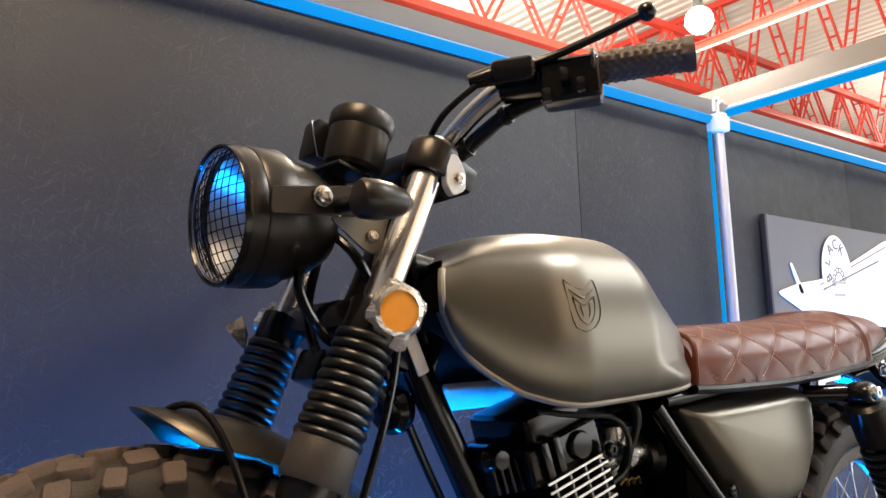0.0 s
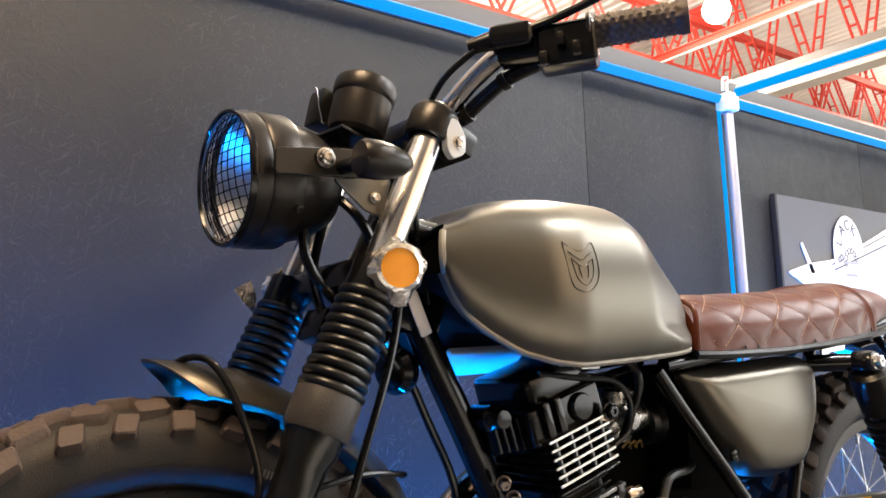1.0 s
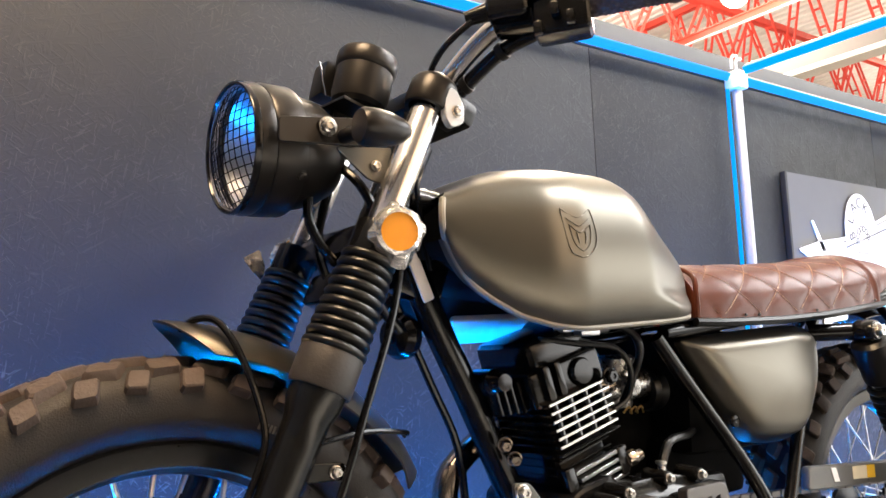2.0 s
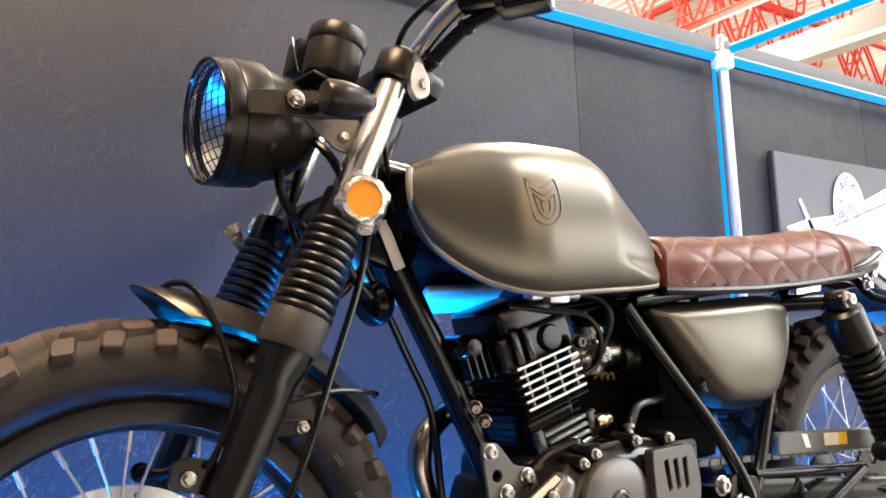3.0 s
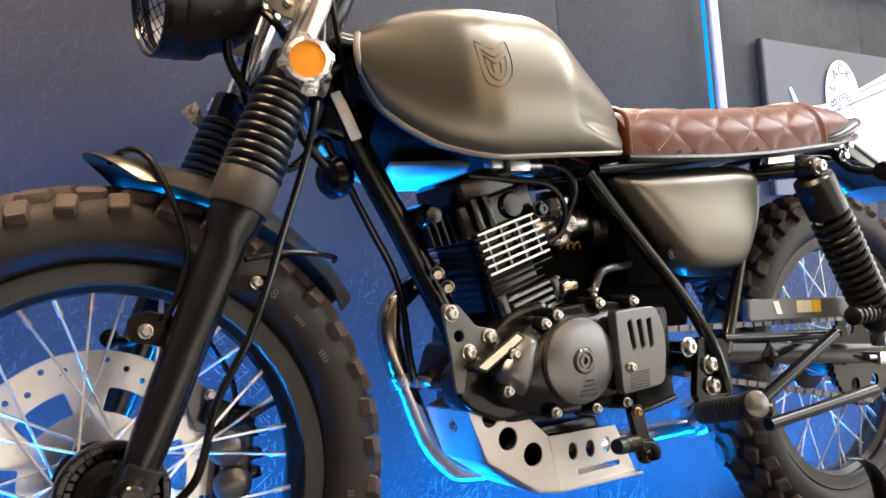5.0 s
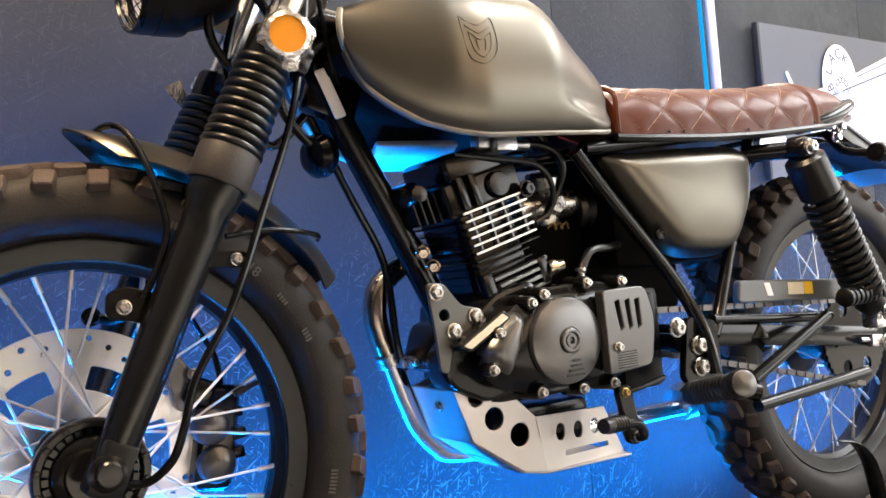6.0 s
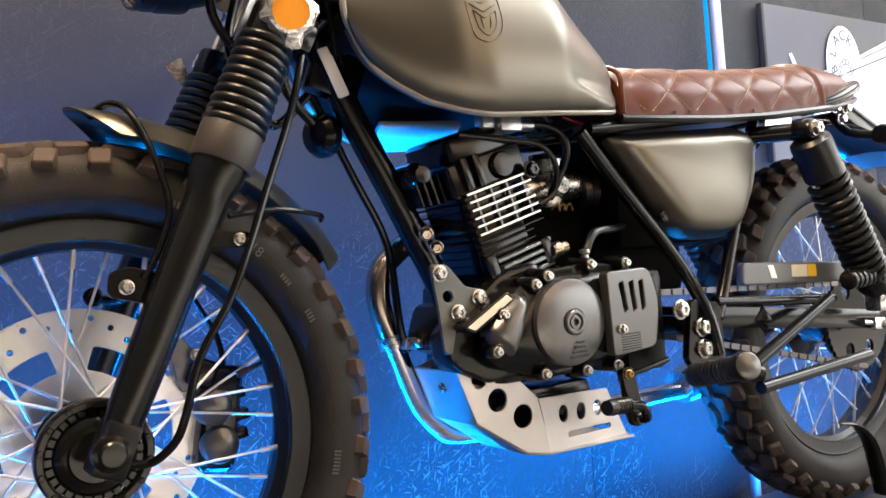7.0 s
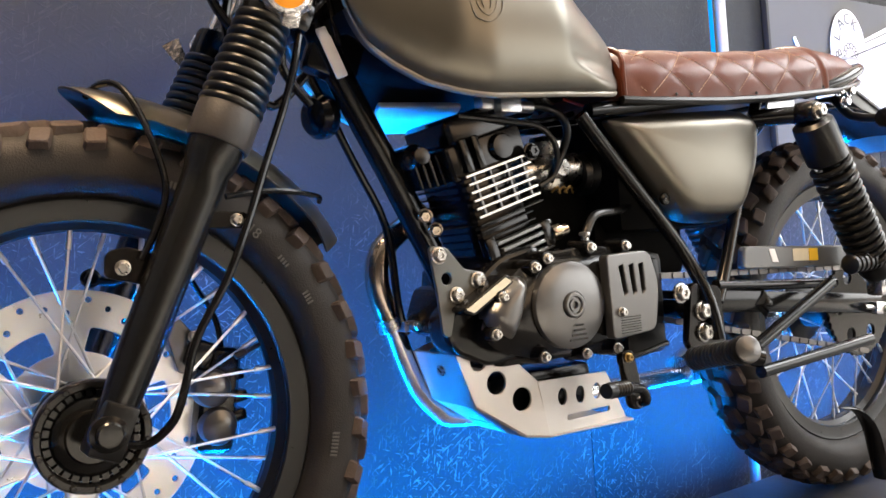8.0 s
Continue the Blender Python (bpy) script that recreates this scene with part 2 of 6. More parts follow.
def smooth_path(pts, steps):
    pts = [Vector(p) for p in pts]
    if len(pts) == 2 or steps < 2:
        return pts
    out = []
    for i in range(len(pts) - 1):
        p0, p1, p2, p3 = pts[max(i - 1, 0)], pts[i], pts[i + 1], pts[min(i + 2, len(pts) - 1)]
        for k in range(steps):
            t = k / steps
            out.append(0.5 * (2 * p1 + (p2 - p0) * t + (2 * p0 - 5 * p1 + 4 * p2 - p3) * t * t + (3 * p1 - p0 - 3 * p2 + p3) * t ** 3))
    return out + [pts[-1]]


def tube(bm, pts, r, n=12, steps=6, radii=None, flat=1.0):
    """A round bar along a smooth path; radii: one for each given point."""
    path = smooth_path(pts, steps)
    m = len(path)
    up = Vector((0.0123, 1, 0.021))
    rings, side = [], None
    for i, p in enumerate(path):
        d = (path[min(i + 1, m - 1)] - path[max(i - 1, 0)]).normalized()
        side = (side if side is not None else up) - d * (side if side is not None else up).dot(d)
        if side.length < 1e-4:
            side = d.orthogonal()
        side.normalize()
        other = d.cross(side)
        f = i / (m - 1) * (len(pts) - 1)
        rr = r if radii is None else radii[min(int(f), len(pts) - 2)] * (1 - (f - min(int(f), len(pts) - 2))) + radii[min(int(f), len(pts) - 2) + 1] * (f - min(int(f), len(pts) - 2))
        rings.append([bm.verts.new(p + (side * math.cos(a) + other * math.sin(a) * flat) * rr) for a in (2 * math.pi * k / n for k in range(n))])
    for a, b in zip(rings, rings[1:]):
        for k in range(n):
            bm.faces.new((a[k], a[(k + 1) % n], b[(k + 1) % n], b[k]))
    bm.faces.new(rings[0][::-1])
    bm.faces.new(rings[-1])
    return bm


def lathe(bm, profile, m=Matrix(), n=32, arc=None):
    """Turns a profile of (radius, height) round the z axis of m; ends with a radius over zero stay open unless it starts at 0."""
    rings = []
    for r, z in profile:
        if r < 1e-6:
            rings.append([bm.verts.new(m @ Vector((0, 0, z)))])
        else:
            rings.append([bm.verts.new(m @ Vector((r * math.cos(2 * math.pi * k / n), r * math.sin(2 * math.pi * k / n), z))) for k in range(n)])
    for a, b in zip(rings, rings[1:]):
        for k in range(n):
            j = (k + 1) % n
            if len(a) == 1 and len(b) == 1:
                continue
            if len(a) == 1:
                bm.faces.new((a[0], b[j], b[k]))
            elif len(b) == 1:
                bm.faces.new((a[k], a[j], b[0]))
            else:
                bm.faces.new((a[k], a[j], b[j], b[k]))
    return bm


def rbox(bm, size, m=Matrix(), bevel=0.003, seg=2):
    made = bmesh.ops.create_cube(bm, size=1.0)["verts"]
    for v in made:
        v.co = Vector((v.co.x * size[0], v.co.y * size[1], v.co.z * size[2]))
    if bevel:
        edges = list({e for v in made for e in v.link_edges})
        made = bmesh.ops.bevel(bm, geom=edges, offset=bevel, segments=seg, affect="EDGES", profile=0.6)["verts"]
        made = list({v for v in made})
        linked, todo = set(made), list(made)
        while todo:
            for e in todo.pop().link_edges:
                for v in e.verts:
                    if v not in linked:
                        linked.add(v)
                        todo.append(v)
        made = list(linked)
    for v in made:
        v.co = m @ v.co
    return bm


def ring_pts(cx, cy, r, n=20, ry=None):
    return [(cx + r * math.cos(2 * math.pi * k / n), cy + (ry or r) * math.sin(2 * math.pi * k / n)) for k in range(n)]


def rounded(pts, r, seg=4):
    """A polygon with its corners rounded by r (or by each corner's own radius, as a third number)."""
    out, n = [], len(pts)
    for i in range(n):
        p, a, b = Vector(pts[i][:2]), Vector(pts[i - 1][:2]), Vector(pts[(i + 1) % n][:2])
        rr = pts[i][2] if len(pts[i]) > 2 else r
        da, db = (a - p), (b - p)
        k = min(rr, da.length * 0.45, db.length * 0.45)
        s, e = p + da.normalized() * k, p + db.normalized() * k
        for j in range(seg + 1):
            t = j / seg
            out.append(tuple((1 - t) ** 2 * s + 2 * t * (1 - t) * p + t * t * e))
    return out


def plate(outline, thick, m=Matrix(), holes=(), bevel=0.0012):
    """A flat plate with holes, in the xy plane of m, thick along z; returned as a mesh."""
    cu = bpy.data.curves.new("plate", "CURVE")
    cu.dimensions, cu.fill_mode = "2D", "BOTH"
    cu.extrude, cu.bevel_depth, cu.bevel_resolution = max(thick / 2 - bevel, 0.0002), bevel, 1
    for loop in (outline, *holes):
        sp = cu.splines.new("POLY")
        sp.points.add(len(loop) - 1)
        for q, (x, y) in zip(sp.points, loop):
            q.co = (x, y, 0, 1)
        sp.use_cyclic_u = True
    ob = bpy.data.objects.new("plate", cu)
    scene.collection.objects.link(ob)
    me = bpy.data.meshes.new_from_object(ob.evaluated_get(bpy.context.evaluated_depsgraph_get()))
    bpy.data.objects.remove(ob)
    bpy.data.curves.remove(cu)
    me.transform(m)
    return me


def weld(me):
    """Joins a plate's faces along their shared edges."""
    bm = bmesh.new()
    bm.from_mesh(me)
    bmesh.ops.remove_doubles(bm, verts=bm.verts, dist=0.00003)
    bm.to_mesh(me)
    bm.free()
    return me


def side_plane(y):
    """Local x to the rear, local y up, local z towards the bike's left side."""
    return Matrix(((1, 0, 0, 0), (0, 0, -1, y), (0, 1, 0, 0), (0, 0, 0, 1)))


def join(bm, me):
    bm.from_mesh(me)
    bpy.data.meshes.remove(me)
    return bm


def bolt(name, at, toward, r, h, material, parent, label=""):
    """A hexagon bolt head with a washer."""
    bm = bmesh.new()
    m = spin(at, Vector(at) + Vector(toward))
    lathe(bm, [(0, 0), (r * 1.35, 0), (r * 1.35, h * 0.25), (r * 1.1, h * 0.3)], m, 18)
    lathe(bm, [(r * 1.08, h * 0.25), (r * 1.08, h * 0.85), (r * 0.85, h), (r * 0.45, h), (r * 0.4, h * 0.8), (0, h * 0.8)], m, 6)
    return part(name, bm, material, parent, label)


def thing(name, at, label, category, group=""):
    ob = new(name)
    ob.location = at
    ob.empty_display_size = 0.05
    return tagged(ob, label, category, group)


# ---- the stand and the hall ----
WALL_Y = 0.387


def block(name, lo, hi, material, label, bevel=0.0, parent=None, kind="structure"):
    bm = bmesh.new()
    c = [(a + b) / 2 for a, b in zip(lo, hi)]
    rbox(bm, [b - a for a, b in zip(lo, hi)], Matrix.Translation(c), bevel)
    ob = part(name, bm, material, parent)
    return tagged(ob, label, "", "", kind) if parent is None else ob


block("floor", (-14, -14, -0.32), (40, 16, -0.126), M_CONCRETE, "pale concrete hall floor")
block("carpet", (-1.999, -1.7, -0.1255), (3.2, 0.386, -0.12), M_GROUND, "dark carpet of the exhibition stand")
block("plinth", (-0.6, -0.75, -0.12), (1.9, 0.10, 0.028), M_GROUND, "low dark carpeted plinth under the motorcycle", 0.004)
wall = tagged(new("wall_stand"), "dark grey painted chipboard stand wall in panels", "wall", "", "structure")
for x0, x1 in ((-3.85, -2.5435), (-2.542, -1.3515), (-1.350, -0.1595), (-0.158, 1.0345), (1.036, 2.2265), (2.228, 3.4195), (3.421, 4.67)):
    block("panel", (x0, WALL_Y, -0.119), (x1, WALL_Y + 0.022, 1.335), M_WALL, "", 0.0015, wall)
bm = bmesh.new()
for x in (-3.8, -1.35, 1.035, 3.42):
    rbox(bm, (0.06, 0.05, 1.45), Matrix.Translation((x, WALL_Y + 0.05, 0.607)), 0)
part("batten", bm, M_FASCIA, wall)

fascia = block("trim_fascia", (-3.85, WALL_Y - 0.004, 1.338), (4.67, WALL_Y + 0.06, 1.404), M_FASCIA, "grey fascia board along the top of the stand wall", 0.002)


def led_bar(a, b, label, face, lip=0.021):
    """An aluminium channel with a glowing blue diffuser on one side."""
    a, b = Vector(a), Vector(b)
    ob = thing("led_bar", (a + b) / 2, label, "led light", "blue led bars")
    d, n = (b - a).normalized(), Vector(face)
    s = d.cross(n)
    rot = Matrix((s, n, d)).transposed().to_4x4()
    m = rot
    bm = bmesh.new()
    rbox(bm, (lip, 0.007, (b - a).length), m @ Matrix.Translation((0, -0.0055, 0)), 0.002)
    part("channel", bm, M_ALU, ob)
    bm = bmesh.new()
    rbox(bm, (0.0205, 0.014, (b - a).length - 0.002), m @ Matrix.Translation((0, 0.0055, 0)), 0.003)
    part("diffuser", bm, M_LED, ob, "bright blue diffuser")
    return ob


POST_X, LED_Z = 1.505, 1.335
led_bar((-3.8, WALL_Y - 0.035, LED_Z), (POST_X - 0.03, WALL_Y - 0.035, LED_Z), "long blue led bar along the top of the wall", (0, -0.8, -0.6), 0.018)
led_bar((POST_X + 0.03, WALL_Y - 0.035, LED_Z), (4.6, WALL_Y - 0.035, LED_Z), "long blue led bar along the top of the wall", (0, -0.8, -0.6), 0.024)
led_bar((POST_X, WALL_Y - 0.07, LED_Z + 0.012), (POST_X, -3.2, LED_Z + 0.012), "blue led bar on the cross rail above the stand", (-0.8, 0, -0.6))
led_bar((-1.7, WALL_Y - 0.07, LED_Z + 0.012), (-1.7, -3.2, LED_Z + 0.012), "blue led bar on the cross rail above the stand", (0.8, 0, -0.6))
led_bar((-1.8, -2.3, -0.109), (-1.8, 0.1, -0.109), "blue led bar lying on the floor along the side wall", (0, 0, 1))
led_bar((-1.2, 0.145, -0.109), (2.2, 0.145, -0.109), "blue led bar lying on the floor behind the plinth", (0, 0, 1))


def stand_post(x):
    ob = thing("stand_post", (x, WALL_Y - 0.03, 0), "white aluminium stand post with blue light strip against the wall", "post")
    bm = bmesh.new()
    lathe(bm, [(0, -0.12), (0.0122, -0.12), (0.0122, LED_Z - 0.03), (0, LED_Z - 0.03)], Matrix.Translation((0.008, -0.006, 0)), 20)
    part("tube", bm, M_POST, ob)
    bm = bmesh.new()
    rbox(bm, (0.004, 0.010, LED_Z - 0.04), Matrix.Translation((-0.013, 0.006, LED_Z / 2)), 0.001)
    part("light_strip", bm, M_LED, ob, "thin blue light strip")
    bm = bmesh.new()
    rbox(bm, (0.042, 0.042, 0.046), Matrix.Translation((0.005, -0.008, LED_Z - 0.008)), 0.006)
    for dx, dy in ((-0.012, 0), (0.02, 0.01)):
        tube(bm, [(dx, dy - 0.01, LED_Z + 0.02), (dx, dy - 0.012, LED_Z + 0.05), (dx + 0.02, dy - 0.012, LED_Z + 0.056)], 0.004, 8)
    part("corner_joint", bm, M_PRINT, ob, "white corner joint")
    return ob


stand_post(POST_X)
# bars added out of view so the headlamp bowl has blue to mirror
for y in (-0.1, -1.3):
    led_bar((-1.97, y, -0.1), (-1.97, y, LED_Z - 0.03), "unseen upright blue led bar added on the side wall", (1, 0, 0))
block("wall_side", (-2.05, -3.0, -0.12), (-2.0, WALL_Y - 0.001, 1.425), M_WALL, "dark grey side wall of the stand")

# hall shell
block("wall_hall_back", (-14, 15.8, -0.12), (40, 16, 8.2), M_HALL, "pale cladding of the hall")
block("wall_hall_front", (-14, -14, -0.12), (40, -13.8, 8.2), M_HALL, "pale cladding of the hall")
block("wall_hall_side", (-14, -13.8, -0.12), (-13.8, 15.8, 8.2), M_HALL, "pale cladding of the hall")
block("wall_hall_far", (39.8, -13.8, -0.12), (40, 15.8, 8.2), M_HALL, "pale cladding of the hall")


def roof():
    """Corrugated sheet, ribs along y."""
    bm = bmesh.new()
    xs, up = [], []
    x = -14.0
    while x < 40:
        for dx, z in ((0, 0), (0.10, 0), (0.13, 0.045), (0.22, 0.045)):
            xs.append(x + dx)
            up.append(z)
        x += 0.25
    a = [bm.verts.new((x, -14, 7.6 + z)) for x, z in zip(xs, up)]
    b = [bm.verts.new((x, 16, 7.6 + z)) for x, z in zip(xs, up)]
    for i in range(len(a) - 1):
        bm.faces.new((a[i], a[i + 1], b[i + 1], b[i]))
    return tagged(part("ceiling", bm, M_SHEET, None, "", 20), "white corrugated roof sheeting", "ceiling", "", "structure")


roof()


def truss(a, b, depth, bays, gap=0.15):
    """A red lattice girder: two chords and leaning ladder webs, each web its own part."""
    a, b = Vector(a), Vector(b)
    ob = thing("roof_truss", a, "red painted steel lattice roof truss", "truss", "roof trusses")
    d = b - a
    along = d.normalized()
    for name, z, w in (("top_chord", depth, 0.13), ("bottom_chord", 0.0, 0.16)):
        bm = bmesh.new()
        rbox(bm, (w, 0.12, d.length), spin((0, 0, z), d + Vector((0, 0, z))) @ Matrix.Translation((0, 0, d.length / 2)), 0.004)
        part(name, bm, M_RED, ob)
    for i in range(2 * bays):
        p, q = d * (i / (2 * bays)), d * ((i + 1) / (2 * bays))
        lo, hi = (p, q) if i % 2 else (q, p)
        s, e = lo, hi + Vector((0, 0, depth))
        bm = bmesh.new()
        for o in (along * gap / 2, along * -gap / 2):
            tube(bm, [s + o, e + o], 0.026, 6)
        rungs = int(depth / 0.34)
        for k in range(1, rungs):
            c = s + (e - s) * k / rungs
            tube(bm, [c + along * gap / 2, c - along * gap / 2], 0.02, 5)
        part("ladder_web", bm, M_RED, ob)
    return ob


truss((13.0, -6.0, 5.4), (13.0, 15.6, 5.4), 2.05, 24)
truss((-2.0, 7.35, 5.52), (34.0, 7.35, 5.52), 1.0, 30)
truss((19.0, -6.0, 5.5), (19.0, 15.6, 5.5), 2.0, 20)


def rafter():
    """A red I-beam under the roof with a pale lower flange."""
    ob = thing("roof_rafter", (10.0, 0, 5.36), "red painted steel roof beam with pale underside", "beam")
    bm = bmesh.new()
    for w, h, z in ((0.03, 0.10, 0.05), (0.10, 0.02, 0.105)):
        rbox(bm, (w, 20, h), Matrix.Translation((0, 5.6, z)), 0.003)
    part("web", bm, M_RED, ob)
    bm = bmesh.new()
    rbox(bm, (0.05, 20, 0.02), Matrix.Translation((0, 5.6, -0.012)), 0.003)
    part("lower_flange", bm, M_SHEET, ob, "pale lower flange")


rafter()


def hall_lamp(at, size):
    ob = thing("hall_lamp", at, "bright round lamp on a roof cable, one seen, others added", "lamp", "hall lamps")
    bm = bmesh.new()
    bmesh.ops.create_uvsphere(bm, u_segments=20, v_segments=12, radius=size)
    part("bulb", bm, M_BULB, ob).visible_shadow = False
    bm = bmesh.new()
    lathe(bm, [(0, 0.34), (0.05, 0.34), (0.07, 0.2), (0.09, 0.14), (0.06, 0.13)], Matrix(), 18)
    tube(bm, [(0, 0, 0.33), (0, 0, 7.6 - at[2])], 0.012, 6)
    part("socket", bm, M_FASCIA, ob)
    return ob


# bulb and cable for every lamp, the added unseen ones too
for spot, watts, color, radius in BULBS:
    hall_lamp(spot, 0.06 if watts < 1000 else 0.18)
for spot, watts, cone in FLOOR_FILLS:
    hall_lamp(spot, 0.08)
beam = block("trim_beam", (9.0, -7.0, 4.04), (9.25, 7.3, 4.30), M_BEAM, "taupe clad beam across the hall")
block("soffit", (8.99, -7.0, 3.97), (9.26, 7.3, 4.036), M_SOFFIT, "", 0.004, beam)


# printed board on the wall
def poster():
    x0, x1, z0, z1, y = 1.721, 3.40, 0.712, 1.121, WALL_Y - 0.014
    ob = thing("printed_board", (x0, y, z0), "grey printed board with white aircraft shape on the wall", "poster")
    m = side_plane(0)
    base = plate([(0, 0), (x1 - x0, 0), (x1 - x0, z1 - z0), (0, z1 - z0)], 0.012, m)
    part("board", base, M_POSTER, ob)
    part("edge_strip", plate([(-0.007, 0), (0, 0), (0, z1 - z0), (-0.007, z1 - z0)], 0.016, m), M_INK, ob, "black edge strip")
    body = rounded([(0.018, 0.205), (0.13, 0.232), (0.246, 0.247), (0.377, 0.285), (0.663, 0.387), (1.6, 0.40), (1.6, 0.004), (0.30, 0.004), (0.16, 0.15)], 0.02)
    part("aircraft", plate(body, 0.002, side_plane(-0.0085)), M_PRINT, ob, "white aircraft shape")
    part("badge", plate(ring_pts(0.340, 0.266, 0.083, 40, 0.112), 0.002, side_plane(-0.011)), M_PRINT, ob, "white oval badge")
    part("propeller", plate(rounded([(0.094, 0.284), (0.102, 0.287), (0.152, 0.208), (0.134, 0.204)], 0.003), 0.002, side_plane(-0.0085)), M_PRINT, ob)
    part("wing_line", plate([(0.24, 0.232), (0.66, 0.366), (0.66, 0.369), (0.24, 0.235)], 0.001, side_plane(-0.0105), bevel=0.0003), M_POSTER, ob)
    part("wing_line", plate([(0.25, 0.218), (0.60, 0.318), (0.60, 0.322), (0.25, 0.222)], 0.001, side_plane(-0.0125), bevel=0.0003), M_POSTER, ob)
    for k in range(7):
        a = radians(20 + k * 28)
        part("gear_tooth", plate(ring_pts(0.345 + 0.030 * math.cos(a), 0.245 + 0.034 * math.sin(a), 0.009, 12), 0.001, side_plane(-0.0130), [ring_pts(0.345 + 0.030 * math.cos(a), 0.245 + 0.034 * math.sin(a), 0.0068, 12)], bevel=0.0002), M_LETTER, ob)
    for i, ch in enumerate("BLACK"):
        a = radians(200 - i * 36)
        cu = bpy.data.curves.new("letter", "FONT")
        cu.body, cu.size, cu.extrude, cu.align_x, cu.align_y = ch, 0.042, 0.0006, "CENTER", "CENTER"
        lo = bpy.data.objects.new("letter", cu)
        scene.collection.objects.link(lo)
        me = bpy.data.meshes.new_from_object(lo.evaluated_get(bpy.context.evaluated_depsgraph_get()))
        bpy.data.objects.remove(lo)
        c = Matrix.Translation((0.340 + 0.054 * math.cos(a), -0.013, 0.279 + 0.072 * math.sin(a)))
        me.transform(c @ side_plane(0) @ Matrix.Rotation(a - radians(90), 4, "Z"))
        part("letter", me, M_LETTER, ob)
    for k, (a, b, c, d) in enumerate(((0.31, 0.205, 0.37, 0.212), (0.30, 0.24, 0.38, 0.247), (0.98, 0.1, 1.03, 0.23), (1.08, 0.1, 1.13, 0.22), (1.2, 0.1, 1.25, 0.24), (0.75, 0.2, 0.95, 0.206), (0.75, 0.23, 0.98, 0.236))):
        part("print_bar", plate([(a, b), (c, b), (c, d), (a, d)], 0.001, side_plane(-0.0135 if k < 2 else -0.0105), bevel=0.0003), M_GREYINK, ob)


poster()

# ---- the motorcycle: x runs from the front axle to the rear, its left side faces -y ----
bike = thing("motorcycle", (0, 0, 0), "khaki and black small retro motorcycle with brown quilted seat", "motorcycle")
RAKE = radians(24.6)
AXIS = Vector((math.sin(RAKE), 0, math.cos(RAKE)))
HEAD = Vector((0.280, 0, 0.889))
FRONT, REAR = Vector((-0.005, 0.003, 0.362)), Vector((1.285, 0, 0.350))
PLACED = set()


def keep(ob):
    """Marks a part whose numbers are already its final place."""
    PLACED.add(ob.name)
    return ob


def fpart(name, bm, material, parent=None, label="", angle=35):
    """A part of the front end."""
    return keep(part(name, bm, material, parent or bike, label, angle))


def leg_at(z, y=0.0, off=0.0):
    """A point on the fork legs' line at height z, off metres ahead of it."""
    return Vector((0.1302 + math.tan(RAKE) * (z - 0.655) - off * math.cos(RAKE), y, z + off * math.sin(RAKE)))


# wheels
def tyre_mesh(r_out, width, knob, count, seed):
    """A tyre with staggered tread blocks on crown and shoulders; the axle runs along y."""
    rng = random.Random(seed)
    bm = bmesh.new()
    r_in, w = 0.240, width / 2
    mid = (r_out + r_in) / 2
    h = (r_out - r_in) / 2
    prof = []
    for k in range(25):
        a = radians(-148 + 296 * k / 24)
        c, s = math.cos(a), math.sin(a)
        prof.append((mid + h * math.copysign(abs(c) ** 0.8, c), w * math.copysign(abs(s) ** 0.85, s)))
    # mould lines on the sidewall
    ribs = []
    lathe(bm, prof, Matrix.Rotation(radians(90), 4, "X"), 96)
    for side in (-1, 1):
        for rr, yy in ((0.262, 0.83), (0.284, 0.93)):
            rib = bmesh.new()
            ribs.append(rib)
            lathe(rib, [(rr - 0.0025, side * w * yy * 0.98), (rr - 0.001, side * (w * yy + 0.003)), (rr + 0.001, side * (w * yy + 0.003)), (rr + 0.0025, side * w * yy)], Matrix.Rotation(radians(90), 4, "X"), 96)
    tread = bmesh.new()
    rows = ((-0.87, 52, 0.0122, 0.0108, 0.5), (-0.52, 20, 0.0172, 0.0118, 0.0), (0.0, 0, 0.0165, 0.0115, 0.5), (0.52, 20, 0.0172, 0.0118, 0.0), (0.87, 52, 0.0122, 0.0108, 0.5))
    octagon = [(-1.12, -0.72), (-0.95, -1), (0.6, -1), (0.82, -0.72), (1.12, 0.72), (0.95, 1), (-0.6, 1), (-0.82, 0.72)]
    for i in range(count):
        for lat, lean, lx0, ly0, shift in rows:
            a = 2 * math.pi * (i + shift) / count + rng.uniform(-0.008, 0.008)
            sgn = 1 if lat > 0 else -1
            rr = r_out - (0.0 if lat == 0 else 0.0045 if abs(lat) < 0.6 else 0.0165)
            m = Matrix.Rotation(a, 4, "Y") @ Matrix.Translation((0, lat * w, rr)) @ Matrix.Rotation(-radians(lean) * sgn, 4, "X") @ Matrix.Rotation(radians(rng.choice((-14, 14))) * (1 if abs(lat) < 0.6 else 0.5), 4, "Z")
            lx, ly = lx0 * rng.uniform(0.85, 1.05), ly0 * rng.uniform(0.9, 1.08)
            rings = []
            for grow, z in ((1.14, -0.007), (1.0, knob - 0.002), (0.86, knob + rng.uniform(-0.0008, 0.0008))):
                rings.append([tread.verts.new(m @ Vector((px * lx * grow, py * ly * grow, z))) for px, py in octagon])
            tread.faces.new(rings[2])
            for lo, hi in zip(rings, rings[1:]):
                for k in range(8):
                    f = tread.faces.new((lo[k], lo[(k + 1) % 8], hi[(k + 1) % 8], hi[k]))
                    # block sides take the darker rubber, standing in for shade between blocks
                    f.material_index = 1 if lo is rings[0] else 0
    return bm, tread, ribs


